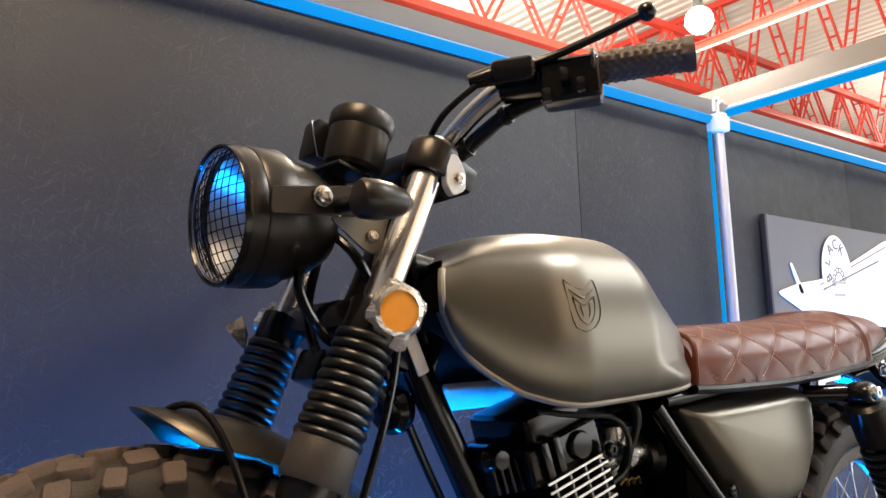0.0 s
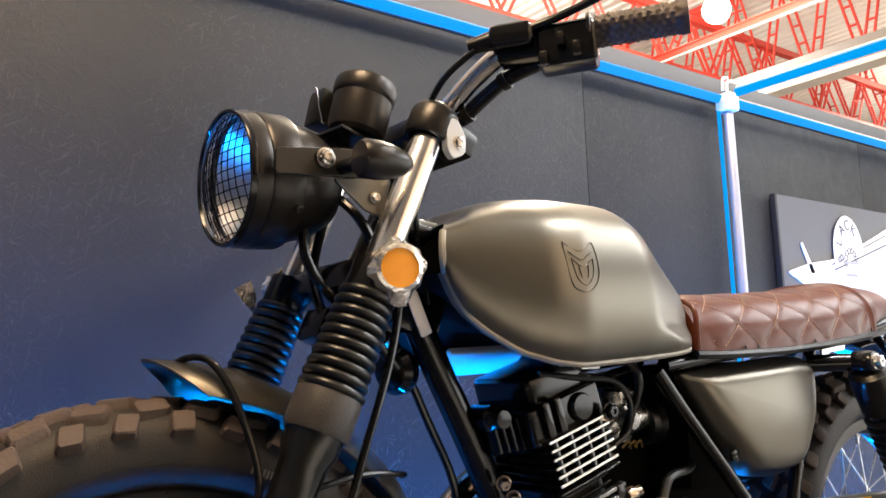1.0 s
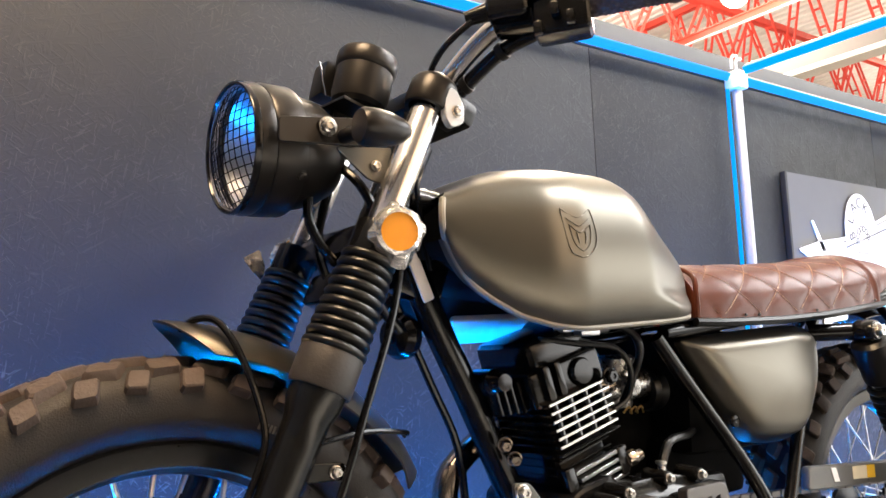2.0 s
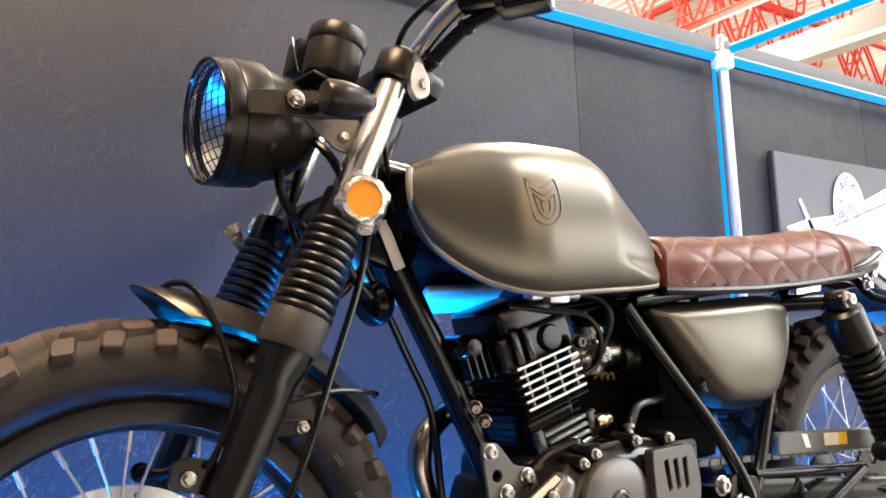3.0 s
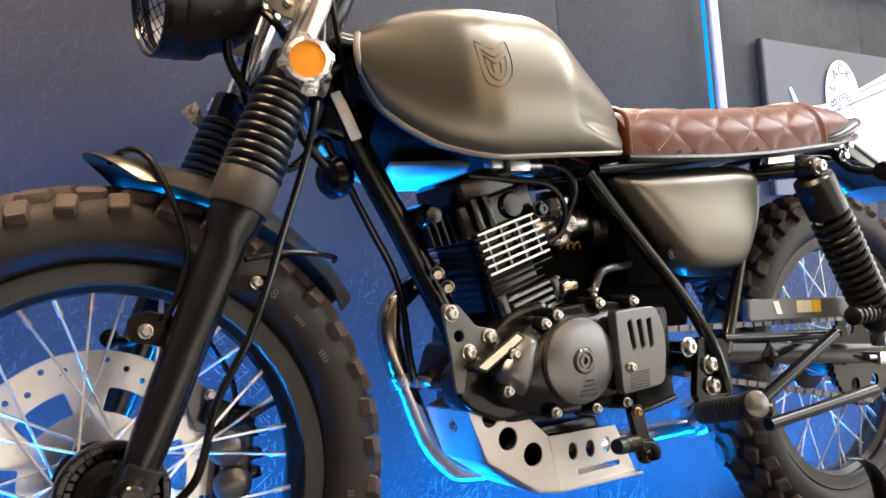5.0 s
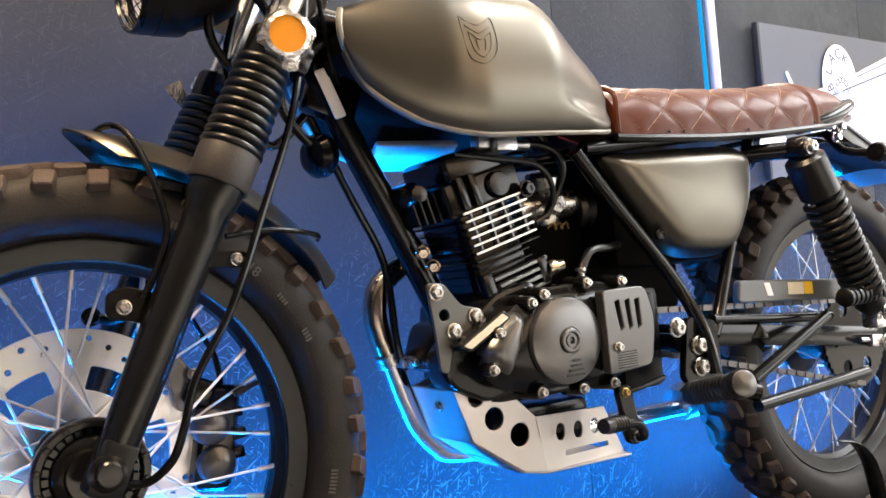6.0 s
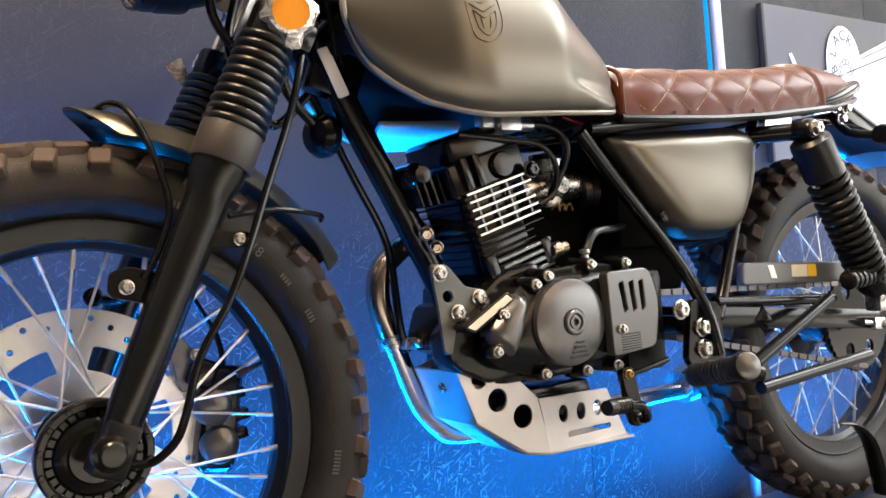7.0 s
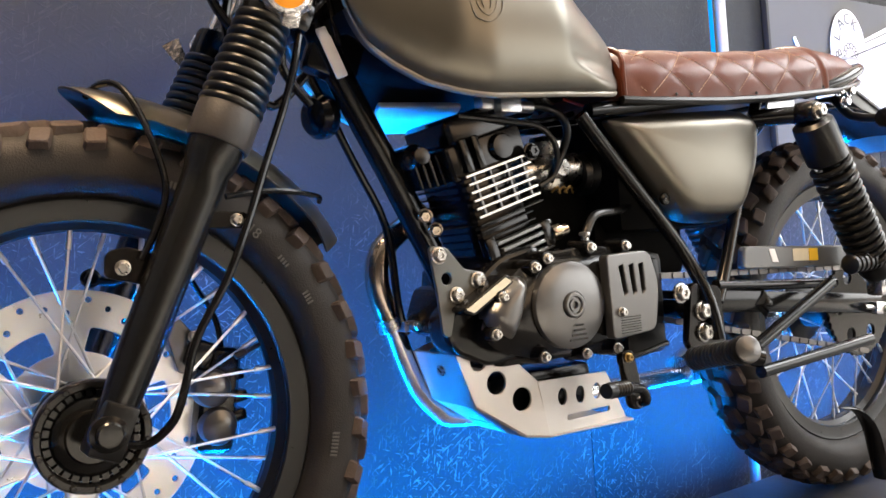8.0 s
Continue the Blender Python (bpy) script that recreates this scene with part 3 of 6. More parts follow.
def spoke_mesh(r_hub, y_hub, r_rim, y_rim, sweep):
    bm = bmesh.new()
    a = Vector((math.sin(-sweep) * r_hub, y_hub, math.cos(-sweep) * r_hub))
    b = Vector((0, y_rim, r_rim))
    tube(bm, [a, b], 0.0017, 7)
    d = (b - a).normalized()
    tube(bm, [b - d * 0.022, b], 0.0031, 7)
    return bm


def wheel(name, at, r_out, width, hub_r, hub_w, disc):
    """Rim with its tyre, hub and 36 laced spokes."""
    turn = Matrix.Rotation(radians(90), 4, "X")
    bm = bmesh.new()
    prof = [(0.243, -0.030), (0.246, -0.033), (0.243, -0.0355), (0.240, -0.0345), (0.2215, -0.0318), (0.2195, -0.0285), (0.222, -0.018), (0.213, -0.011), (0.211, 0.0), (0.213, 0.011), (0.222, 0.018), (0.2195, 0.0285), (0.2215, 0.0318), (0.240, 0.0345), (0.243, 0.0355), (0.246, 0.033), (0.243, 0.030), (0.228, 0.016), (0.222, 0.0), (0.228, -0.016), (0.243, -0.030)]
    lathe(bm, prof, turn, 96)
    rim = part(name, bm, M_RIM, bike, "black steel spoked wheel", 14)
    rim.matrix_local = Matrix.Translation(at) @ Matrix.Scale(0.966, 4)
    keep(rim)
    carcass, tread, ribs = tyre_mesh(r_out, width, 0.0085, 38, len(name))
    part("tyre", carcass, M_RUBBER, rim, "dark rubber tyre")
    for rib in ribs:
        part("sidewall_rib", rib, M_RUBBER, rim)
    blocks = part("tread", tread, M_TREAD, rim)
    blocks.data.materials.append(M_RUBBER)
    tagged(blocks, "dusty rubber tread blocks, warm light in their brown tops", "", "", "stuff")
    bm = bmesh.new()
    hw = hub_w / 2
    lathe(bm, [(0, -hw - 0.012), (0.02, -hw - 0.012), (0.024, -hw), (hub_r * 0.8, -hw), (hub_r, -hw + 0.004), (hub_r, -hw + 0.012), (hub_r * 0.55, -hw + 0.02), (hub_r * 0.5, hw - 0.02), (hub_r, hw - 0.012), (hub_r, hw - 0.004), (hub_r * 0.8, hw), (0.024, hw), (0.02, hw + 0.012), (0, hw + 0.012)], turn, 40)
    part("hub", bm, M_SATIN, rim)
    shared = []
    for y_h, sw in ((-hw + 0.008, 0.75), (-hw + 0.008, -0.75), (hw - 0.008, 0.75), (hw - 0.008, -0.75)):
        bm = spoke_mesh(hub_r * 0.92, y_h, 0.2135, 0.006 * (1 if y_h > 0 else -1), sw)
        me = bpy.data.meshes.new("spoke")
        bm.to_mesh(me)
        bm.free()
        shared.append(me)
    for i in range(36):
        ob = part("spoke", shared[(0, 2, 1, 3)[i % 4]], M_SPOKE, rim)
        ob.matrix_local = Matrix.Rotation(2 * math.pi * i / 36, 4, "Y")
    return rim


front_wheel = wheel("front_wheel", FRONT, 0.321, 0.104, 0.048, 0.085, True)
rear_wheel = wheel("rear_wheel", REAR, 0.323, 0.112, 0.062, 0.10, False)


# raised size marking and worn-off writing on the front sidewall
cu = bpy.data.curves.new("marking", "FONT")
cu.body, cu.size, cu.extrude, cu.align_x, cu.align_y = "18", 0.017, 0.0007, "CENTER", "CENTER"
lo = bpy.data.objects.new("marking", cu)
scene.collection.objects.link(lo)
me = bpy.data.meshes.new_from_object(lo.evaluated_get(bpy.context.evaluated_depsgraph_get()))
bpy.data.objects.remove(lo)
M_MARK = mat("worn_rubber_print", (0.07, 0.062, 0.055), 0.6)
me.transform(Matrix.Rotation(radians(43), 4, "Y") @ Matrix.Translation((0, -0.0520, 0.272)) @ side_plane(0))
part("size_marking", me, M_MARK, front_wheel, "raised grey size number")
for a0, n, h in ((52, 4, 0.006), (63, 4, 0.008), (100, 7, 0.009), (20, 6, 0.008)):
    bm = bmesh.new()
    for k in range(n):
        rbox(bm, (0.0022, 0.0012, h), Matrix.Rotation(radians(a0 + 0.9 * k), 4, "Y") @ Matrix.Translation((0, -0.0518, 0.272)), 0)
    tagged(part("sidewall_print", bm, M_MARK, front_wheel), "worn grey moulded print", "", "", "stuff")


bm = bmesh.new()
lathe(bm, [(0, 0.178), (0.0042, 0.178), (0.0045, 0.192), (0.003, 0.193), (0.003, 0.214), (0, 0.214)], Matrix.Rotation(radians(72.2), 4, "Y"), 12)
part("valve_stem", bm, M_RUBBER, front_wheel, "black rubber valve stem")


# front brake disc on the far side
def disc():
    holes = []
    for k in range(6):
        a0 = 2 * math.pi * k / 6
        pts = [(0.107 * math.cos(a0 + t), 0.107 * math.sin(a0 + t)) for t in np.linspace(-0.3, 0.3, 6)]
        pts += [(0.078 * math.cos(a0 + t), 0.078 * math.sin(a0 + t)) for t in np.linspace(0.34, -0.34, 6)]
        holes.append(rounded(pts, 0.004, 2))
    for k in range(36):
        a = 2 * math.pi * k / 36
        r = 0.130 + (k % 3 - 1) * 0.0075
        holes.append(ring_pts(r * math.cos(a), r * math.sin(a), 0.0042, 10))
    holes.append(ring_pts(0, 0, 0.045, 32))
    me = plate(ring_pts(0, 0, 0.148, 72), 0.0045, side_plane(0.064), holes, 0.0006)
    part("brake_disc", me, M_STEEL_DISC, front_wheel, "bright drilled steel brake disc")


M_STEEL_DISC = mat("ground_disc_steel", (0.96, 0.94, 0.91), 0.3, 0.88, 0.08, 14, 0.1, 300)
disc()
# speed sender ring on the near side of the hub
bm = bmesh.new()
turn = Matrix.Rotation(radians(90), 4, "X")
lathe(bm, [(0.049, 0.036), (0.056, 0.036), (0.058, 0.040), (0.058, 0.054), (0.0555, 0.058), (0.050, 0.058), (0.048, 0.054), (0.048, 0.04)], turn, 56)
for k in range(28):
    a = 2 * math.pi * k / 28
    rbox(bm, (0.007, 0.012, 0.006), Matrix.Rotation(a, 4, "Y") @ Matrix.Translation((0, -0.044, 0.044)), 0)
lathe(bm, [(0.040, 0.03), (0.041, 0.05), (0.037, 0.054), (0.028, 0.056), (0.026, 0.06), (0, 0.06)], turn, 40)
part("hub_ring", bm, M_CASE, front_wheel, "black toothed ring on the hub")
for k in range(14):
    a = 2 * math.pi * k / 14
    b = bolt("ring_bolt", (0.053 * math.sin(a), -0.057, 0.053 * math.cos(a)), (0, -1, 0), 0.0028, 0.004, M_CASE, front_wheel)

M_COLLAR = mat("dusty_collar_rubber", (0.035, 0.031, 0.029), 0.5, 0, 0.3, 30, 0.15, 300)
M_SLIDER = mat("black_slider_lacquer", (0.006, 0.0059, 0.0057), 0.22, 0.0, 0.3, 14, 0.05, 400, 0.06)
# fork
for side, tag in ((-1, "left"), (1, "right")):
    y = 0.098 * side
    bm = bmesh.new()
    lo, hi = leg_at(0.375, y), leg_at(0.668, y)
    d = (hi - lo).normalized()
    m = spin(lo, hi)
    L = (hi - lo).length
    lathe(bm, [(0, 0.0), (0.016, 0.0), (0.018, 0.02), (0.0195, 0.05), (0.0205, 0.075), (0.0212, 0.1), (0.0222, L - 0.085), (0.0232, L - 0.06), (0.028, L - 0.045), (0.029, L - 0.02), (0.02, L - 0.012)], m, 32)
    slider = fpart("fork_slider", bm, M_SLIDER, None, "gloss black fork leg")
    bm = bmesh.new()
    rbox(bm, (0.040, 0.032, 0.052), spin(leg_at(0.352, y - 0.004), hi) @ Matrix.Translation((0.003, 0, 0.025)), 0.004)
    fpart("axle_clamp", bm, M_SATIN, slider)
    bm = bmesh.new()
    lathe(bm, [(0.024, L - 0.03), (0.0315, L - 0.03), (0.0328, L - 0.026), (0.0328, L + 0.006), (0.031, L + 0.012), (0.022, L + 0.013)], m, 32)
    fpart("boot_collar", bm, M_COLLAR, slider, "dusty rubber collar")
    bm = bmesh.new()
    prof = [(0.021, L + 0.004)]
    n = 10
    for k in range(n):
        z = L + 0.008 + 0.0109 * k
        rr = 0.0342 - 0.0005 * k
        prof += [(rr - 0.0062, z), (rr - 0.0050, z + 0.0004), (rr - 0.0012, z + 0.0018), (rr, z + 0.0052), (rr - 0.0012, z + 0.0088), (rr - 0.0050, z + 0.0101), (rr - 0.0062, z + 0.0105)]
    prof += [(0.024, L + 0.012 + 0.0109 * n), (0.0215, L + 0.018 + 0.0109 * n)]
    lathe(bm, prof, m, 32)
    fpart("fork_boot", bm, M_BOOT, slider, "ribbed black rubber gaiter", 60)
    bm = bmesh.new()
    tube(bm, [leg_at(0.66, y), leg_at(0.972, y)], 0.0172, 28)
    fpart("fork_tube", bm, M_CHROME, None, "polished chrome fork tube")
    # foil-wrapped amber reflector
    c = Vector((0.199, 0.132 * side, 0.7965))
    out = Vector((-0.25, side, -0.05)).normalized()
    m = spin(c - out * 0.004, c + out) @ Matrix.Scale(0.84, 4)
    bm = bmesh.new()
    lathe(bm, [(0, -0.004), (0.026, -0.004), (0.0285, 0.0), (0.0285, 0.007), (0.026, 0.009), (0, 0.0105)], m, 36)
    refl = fpart("reflector", bm, M_AMBER, None, "round amber reflector in torn foil")
    rng = random.Random(4)
    bm = bmesh.new()
    ring = []
    for k in range(28):
        a = 2 * math.pi * k / 28
        r = 0.034 + 0.004 * (1 if k % 7 < 2 else 0) + rng.uniform(-0.0015, 0.0015) + (0.009 if k in (20, 21, 22) else 0)
        ring.append([m @ Vector((rr * math.cos(a), rr * math.sin(a), zz + rng.uniform(-0.0008, 0.0008))) for rr, zz in ((0.0235, 0.0112), (0.029, 0.009), (r, 0.001), (r * 0.92, -0.008))])
    vs = [[bm.verts.new(p) for p in col] for col in ring]
    for k in range(28):
        for j in range(3):
            bm.faces.new((vs[k][j], vs[(k + 1) % 28][j], vs[(k + 1) % 28][j + 1], vs[k][j + 1]))
    fpart("foil", bm, M_FILM, refl, "crumpled silver foil", 15)
    # yoke ears and bolts
    bm = bmesh.new()
    top = leg_at(0.962, y)
    m = spin(top - AXIS * 0.022, top + AXIS)
    lathe(bm, [(0.0205, 0), (0.0255, 0.0), (0.0275, 0.004), (0.0275, 0.03), (0.025, 0.036), (0.02, 0.04), (0.017, 0.042), (0, 0.043)], m, 30)
    rbox(bm, (0.02, 0.026, 0.032), Matrix.Translation(top + Vector((0.028, -0.004 * side, -0.018))) @ Matrix.Rotation(RAKE, 4, "Y"), 0.003)
    ear = fpart("clamp_ear", bm, M_TRIM)
    me = plate(rounded([(0.270, 0.962), (0.284, 0.962), (0.294, 0.944), (0.293, 0.926), (0.277, 0.919), (0.270, 0.93)], 0.005), 0.010, side_plane(0.120 * side))
    fpart("clamp_lug", me, M_ALLOY, ear, "pale alloy clamp lug")
    keep(bolt("clamp_bolt", Vector((0.285, 0.125 * side, 0.937)), (0, side, 0), 0.0055, 0.004, M_STEEL, bike))

bm = bmesh.new()
rbox(bm, (0.07, 0.20, 0.03), Matrix.Translation(HEAD + AXIS * 0.075 + Vector((-0.012, 0, 0))) @ Matrix.Rotation(RAKE, 4, "Y"), 0.008)
fpart("upper_yoke", bm, M_SATIN)
bm = bmesh.new()
rbox(bm, (0.06, 0.20, 0.036), Matrix.Translation(leg_at(0.79) + Vector((0.022, 0, 0))) @ Matrix.Rotation(RAKE, 4, "Y"), 0.01)
for side in (-1, 1):
    lathe(bm, [(0.017, -0.02), (0.025, -0.02), (0.026, -0.016), (0.026, 0.016), (0.025, 0.02), (0.017, 0.02)], spin(leg_at(0.787, 0.098 * side), leg_at(0.9, 0.098 * side)), 28)
fpart("lower_yoke", bm, M_BLACK)
bm = bmesh.new()
lathe(bm, [(0, -0.095), (0.027, -0.095), (0.027, 0.06), (0, 0.06)], spin(HEAD, HEAD + AXIS), 28)
part("head_tube", bm, M_BLACK, bike)

# front axle nut, cable drive
bm = bmesh.new()
c = Vector((-0.003, -0.114, 0.374))
lathe(bm, [(0, 0), (0.017, 0), (0.018, 0.002), (0.017, 0.006), (0.0125, 0.007), (0.0125, 0.013), (0.0105, 0.015), (0, 0.0155)], spin(c, c + Vector((0, -1, 0))), 30)
fpart("axle_nut", bm, M_CASE, None, "dark axle nut")


# headlamp
M_GUSSET = mat("satin_grey_gusset", (0.12, 0.12, 0.112), 0.32, 0.7, 0.1, 20)


def headlamp():
    K = 0.885
    c, ax = Vector((0.095, 0.0, 0.900)), Vector((-1, -0.02, -0.03)).normalized()
    m = spin(c, c + ax) @ Matrix.Diagonal((K, K, 1, 1))
    bm = bmesh.new()
    lathe(bm, [(0, -0.105), (0.03, -0.103), (0.052, -0.092), (0.067, -0.07), (0.0745, -0.04), (0.0765, -0.004), (0.0765, 0.0), (0.072, 0.002), (0.07, -0.004)], m, 48)
    body = fpart("headlamp", bm, M_TRIM, None, "black round headlamp with wire grille")
    bm = bmesh.new()
    lathe(bm, [(0.076, -0.002), (0.0805, 0.0), (0.082, 0.006), (0.0805, 0.016), (0.075, 0.020), (0.0735, 0.016), (0.0745, 0.0)], m, 56)
    fpart("lamp_ring", bm, M_TRIM, body)
    bm = bmesh.new()
    lathe(bm, [(0.0765, -0.036), (0.0805, -0.035), (0.0818, -0.032), (0.0825, -0.004), (0.0808, -0.001), (0.076, 0.0)], m, 56)
    fpart("rim_band", bm, M_TRIM, body, "broad black band behind the lens rim")
    bm = bmesh.new()
    lathe(bm, [(0, -0.05), (0.02, -0.048), (0.045, -0.03), (0.064, -0.008), (0.0735, 0.004)], m, 40)
    fpart("lamp_reflector", bm, M_MIRROR, body, "mirror bowl")
    bm = bmesh.new()
    lathe(bm, [(0, 0.027), (0.03, 0.0255), (0.055, 0.02), (0.0735, 0.010)], m, 40)
    fpart("lens", bm, M_GLASS, body, "clear domed glass").visible_shadow = False
    bm = bmesh.new()

    def dome(r):
        return 0.035 - 0.02 * (r / 0.08) ** 2

    for fam in (3, 93):
        q = Matrix.Rotation(radians(fam), 4, "Z")
        for k in range(-6, 7):
            o = k * 0.0114
            half = math.sqrt(max(0.0795 ** 2 - o * o, 0))
            pts = [m @ q @ Vector((o, s, dome(math.hypot(o, s)))) for s in np.linspace(-half, half, 7)]
            tube(bm, pts, 0.00065, 5, 1)
    rim = bmesh.new()
    lathe(rim, [(0.0725, 0.012), (0.0738, 0.0185), (0.0765, 0.0205), (0.0790, 0.0185), (0.0785, 0.012)], m, 56)
    fpart("lens_rim", rim, M_CHROME, body, "bright metal lens rim")
    ring = bmesh.new()
    lathe(ring, [(0.0760, 0.0205), (0.0772, 0.0185), (0.0808, 0.0165), (0.0814, 0.0200), (0.0800, 0.0232), (0.0772, 0.0232), (0.0760, 0.0205)], m, 56)
    fpart("grille_ring", ring, M_BLACK, body)
    fpart("wire_grille", bm, M_BLACK, body, "fine black wire mesh")
    for side in (-1, 1):
        me = plate(rounded([(0.092, 0.914), (0.091, 0.890), (0.186, 0.896), (0.188, 0.925)], 0.004), 0.004, side_plane(0.084 * side))
        arm = fpart("lamp_bracket", me, M_TRIM, body, "flat black strap")
        me = plate(rounded([(0.158, 0.892), (0.226, 0.898), (0.213, 0.858), (0.196, 0.862)], 0.005), 0.004, side_plane(0.079 * side))
        fpart("gusset", me, M_GUSSET, arm, "grey triangular gusset plate")
        keep(bolt("bracket_bolt", Vector((0.144, 0.088 * side, 0.910)), (0, side, 0), 0.0078, 0.007, M_STEEL, bike))
        keep(bolt("bracket_bolt", Vector((0.204, 0.083 * side, 0.876)), (0, side, 0), 0.0045, 0.005, M_STEEL, bike))
        keep(bolt("bowl_screw", Vector((0.128, 0.060 * side, 0.862)), (0, side, -0.6), 0.0045, 0.004, M_TRIM, bike))
    return body


headlamp()
# loom between the headlamp and the frame
for pts in ([(0.16, -0.02, 0.88), (0.15, -0.03, 0.82), (0.18, -0.045, 0.77), (0.24, -0.03, 0.78), (0.30, -0.02, 0.83)],
            [(0.20, 0.02, 0.87), (0.18, 0.01, 0.80), (0.185, -0.02, 0.74), (0.22, -0.01, 0.70), (0.27, 0.0, 0.74)],
            [(0.18, -0.01, 0.90), (0.20, -0.055, 0.86), (0.225, -0.06, 0.80), (0.22, -0.05, 0.74), (0.26, -0.03, 0.70)]):
    bm = bmesh.new()
    tube(bm, pts, 0.0055, 10, 6)
    fpart("wiring_cable", bm, M_BLACK, None, "black sleeved wiring")
bm = bmesh.new()
rbox(bm, (0.03, 0.05, 0.036), Matrix.Translation((0.185, 0.0, 0.745)) @ Matrix.Rotation(RAKE, 4, "Y"), 0.006)
fpart("junction_block", bm, M_BLACK, None, "black hose junction")

# front indicators
for side in (-1, 1):
    c = Vector((0.164, 0.135 * side, 0.901))
    m = spin(c, c + Vector((1, 0.02 * side, 0.0))) @ Matrix.Diagonal((1.05, 1.05, 0.84, 1))
    bm = bmesh.new()
    lathe(bm, [(0, -0.012), (0.016, -0.011), (0.0185, -0.006), (0.0188, 0.012), (0.017, 0.028), (0.013, 0.046), (0.007, 0.058), (0, 0.062)], m, 32)
    ind = fpart("front_indicator", bm, M_TRIM, None, "black bullet-shaped indicator")
    bm = bmesh.new()
    tube(bm, [c + Vector((0.004, 0, 0)), c + Vector((0.0, -0.055 * side, 0.002))], 0.008, 14)
    fpart("stalk", bm, M_SATIN, ind)

# instrument
c = Vector((0.2125, -0.030, 0.9555))
ax = Vector((0.28, 0.03, 1)).normalized()
m = spin(c, c + ax) @ Matrix.Diagonal((0.87, 0.87, 0.98, 1))
bm = bmesh.new()
lathe(bm, [(0, 0), (0.030, 0), (0.036, 0.004), (0.0385, 0.014), (0.0385, 0.046), (0.0405, 0.048), (0.0415, 0.052), (0.0415, 0.064), (0.0395, 0.068), (0.034, 0.069), (0.033, 0.066), (0, 0.066)], m, 44)
inst = fpart("speedometer", bm, M_TRIM, None, "dark round speedometer housing")
bm = bmesh.new()
rbox(bm, (0.07, 0.05, 0.004), m @ Matrix.Translation((0.01, 0.012, -0.006)), 0.001)
rbox(bm, (0.012, 0.03, 0.05), m @ Matrix.Translation((0.02, 0.01, -0.03)), 0.002)
fpart("mount", bm, M_SATIN, inst)
bm = bmesh.new()
rbox(bm, (0.032, 0.034, 0.044), Matrix.Translation((0.204, 0.022, 0.998)) @ Matrix.Rotation(radians(14), 4, "Y"), 0.004)
box = fpart("warning_lamp_box", bm, M_SATIN, inst, "small black warning lamp box")
bm = bmesh.new()
tube(bm, [(0.183, 0.004, 1.018), (0.190, 0.004, 0.978), (0.205, 0.004, 0.976)], 0.0011, 6, 1)
fpart("edge_strip", bm, M_CHROME, box, "thin bright edge")
for dx in (-0.016, 0.014):
    keep(bolt("mount_nut", (m @ Vector((dx, -0.012, -0.002))), -ax, 0.0042, 0.008, M_STEEL, bike))

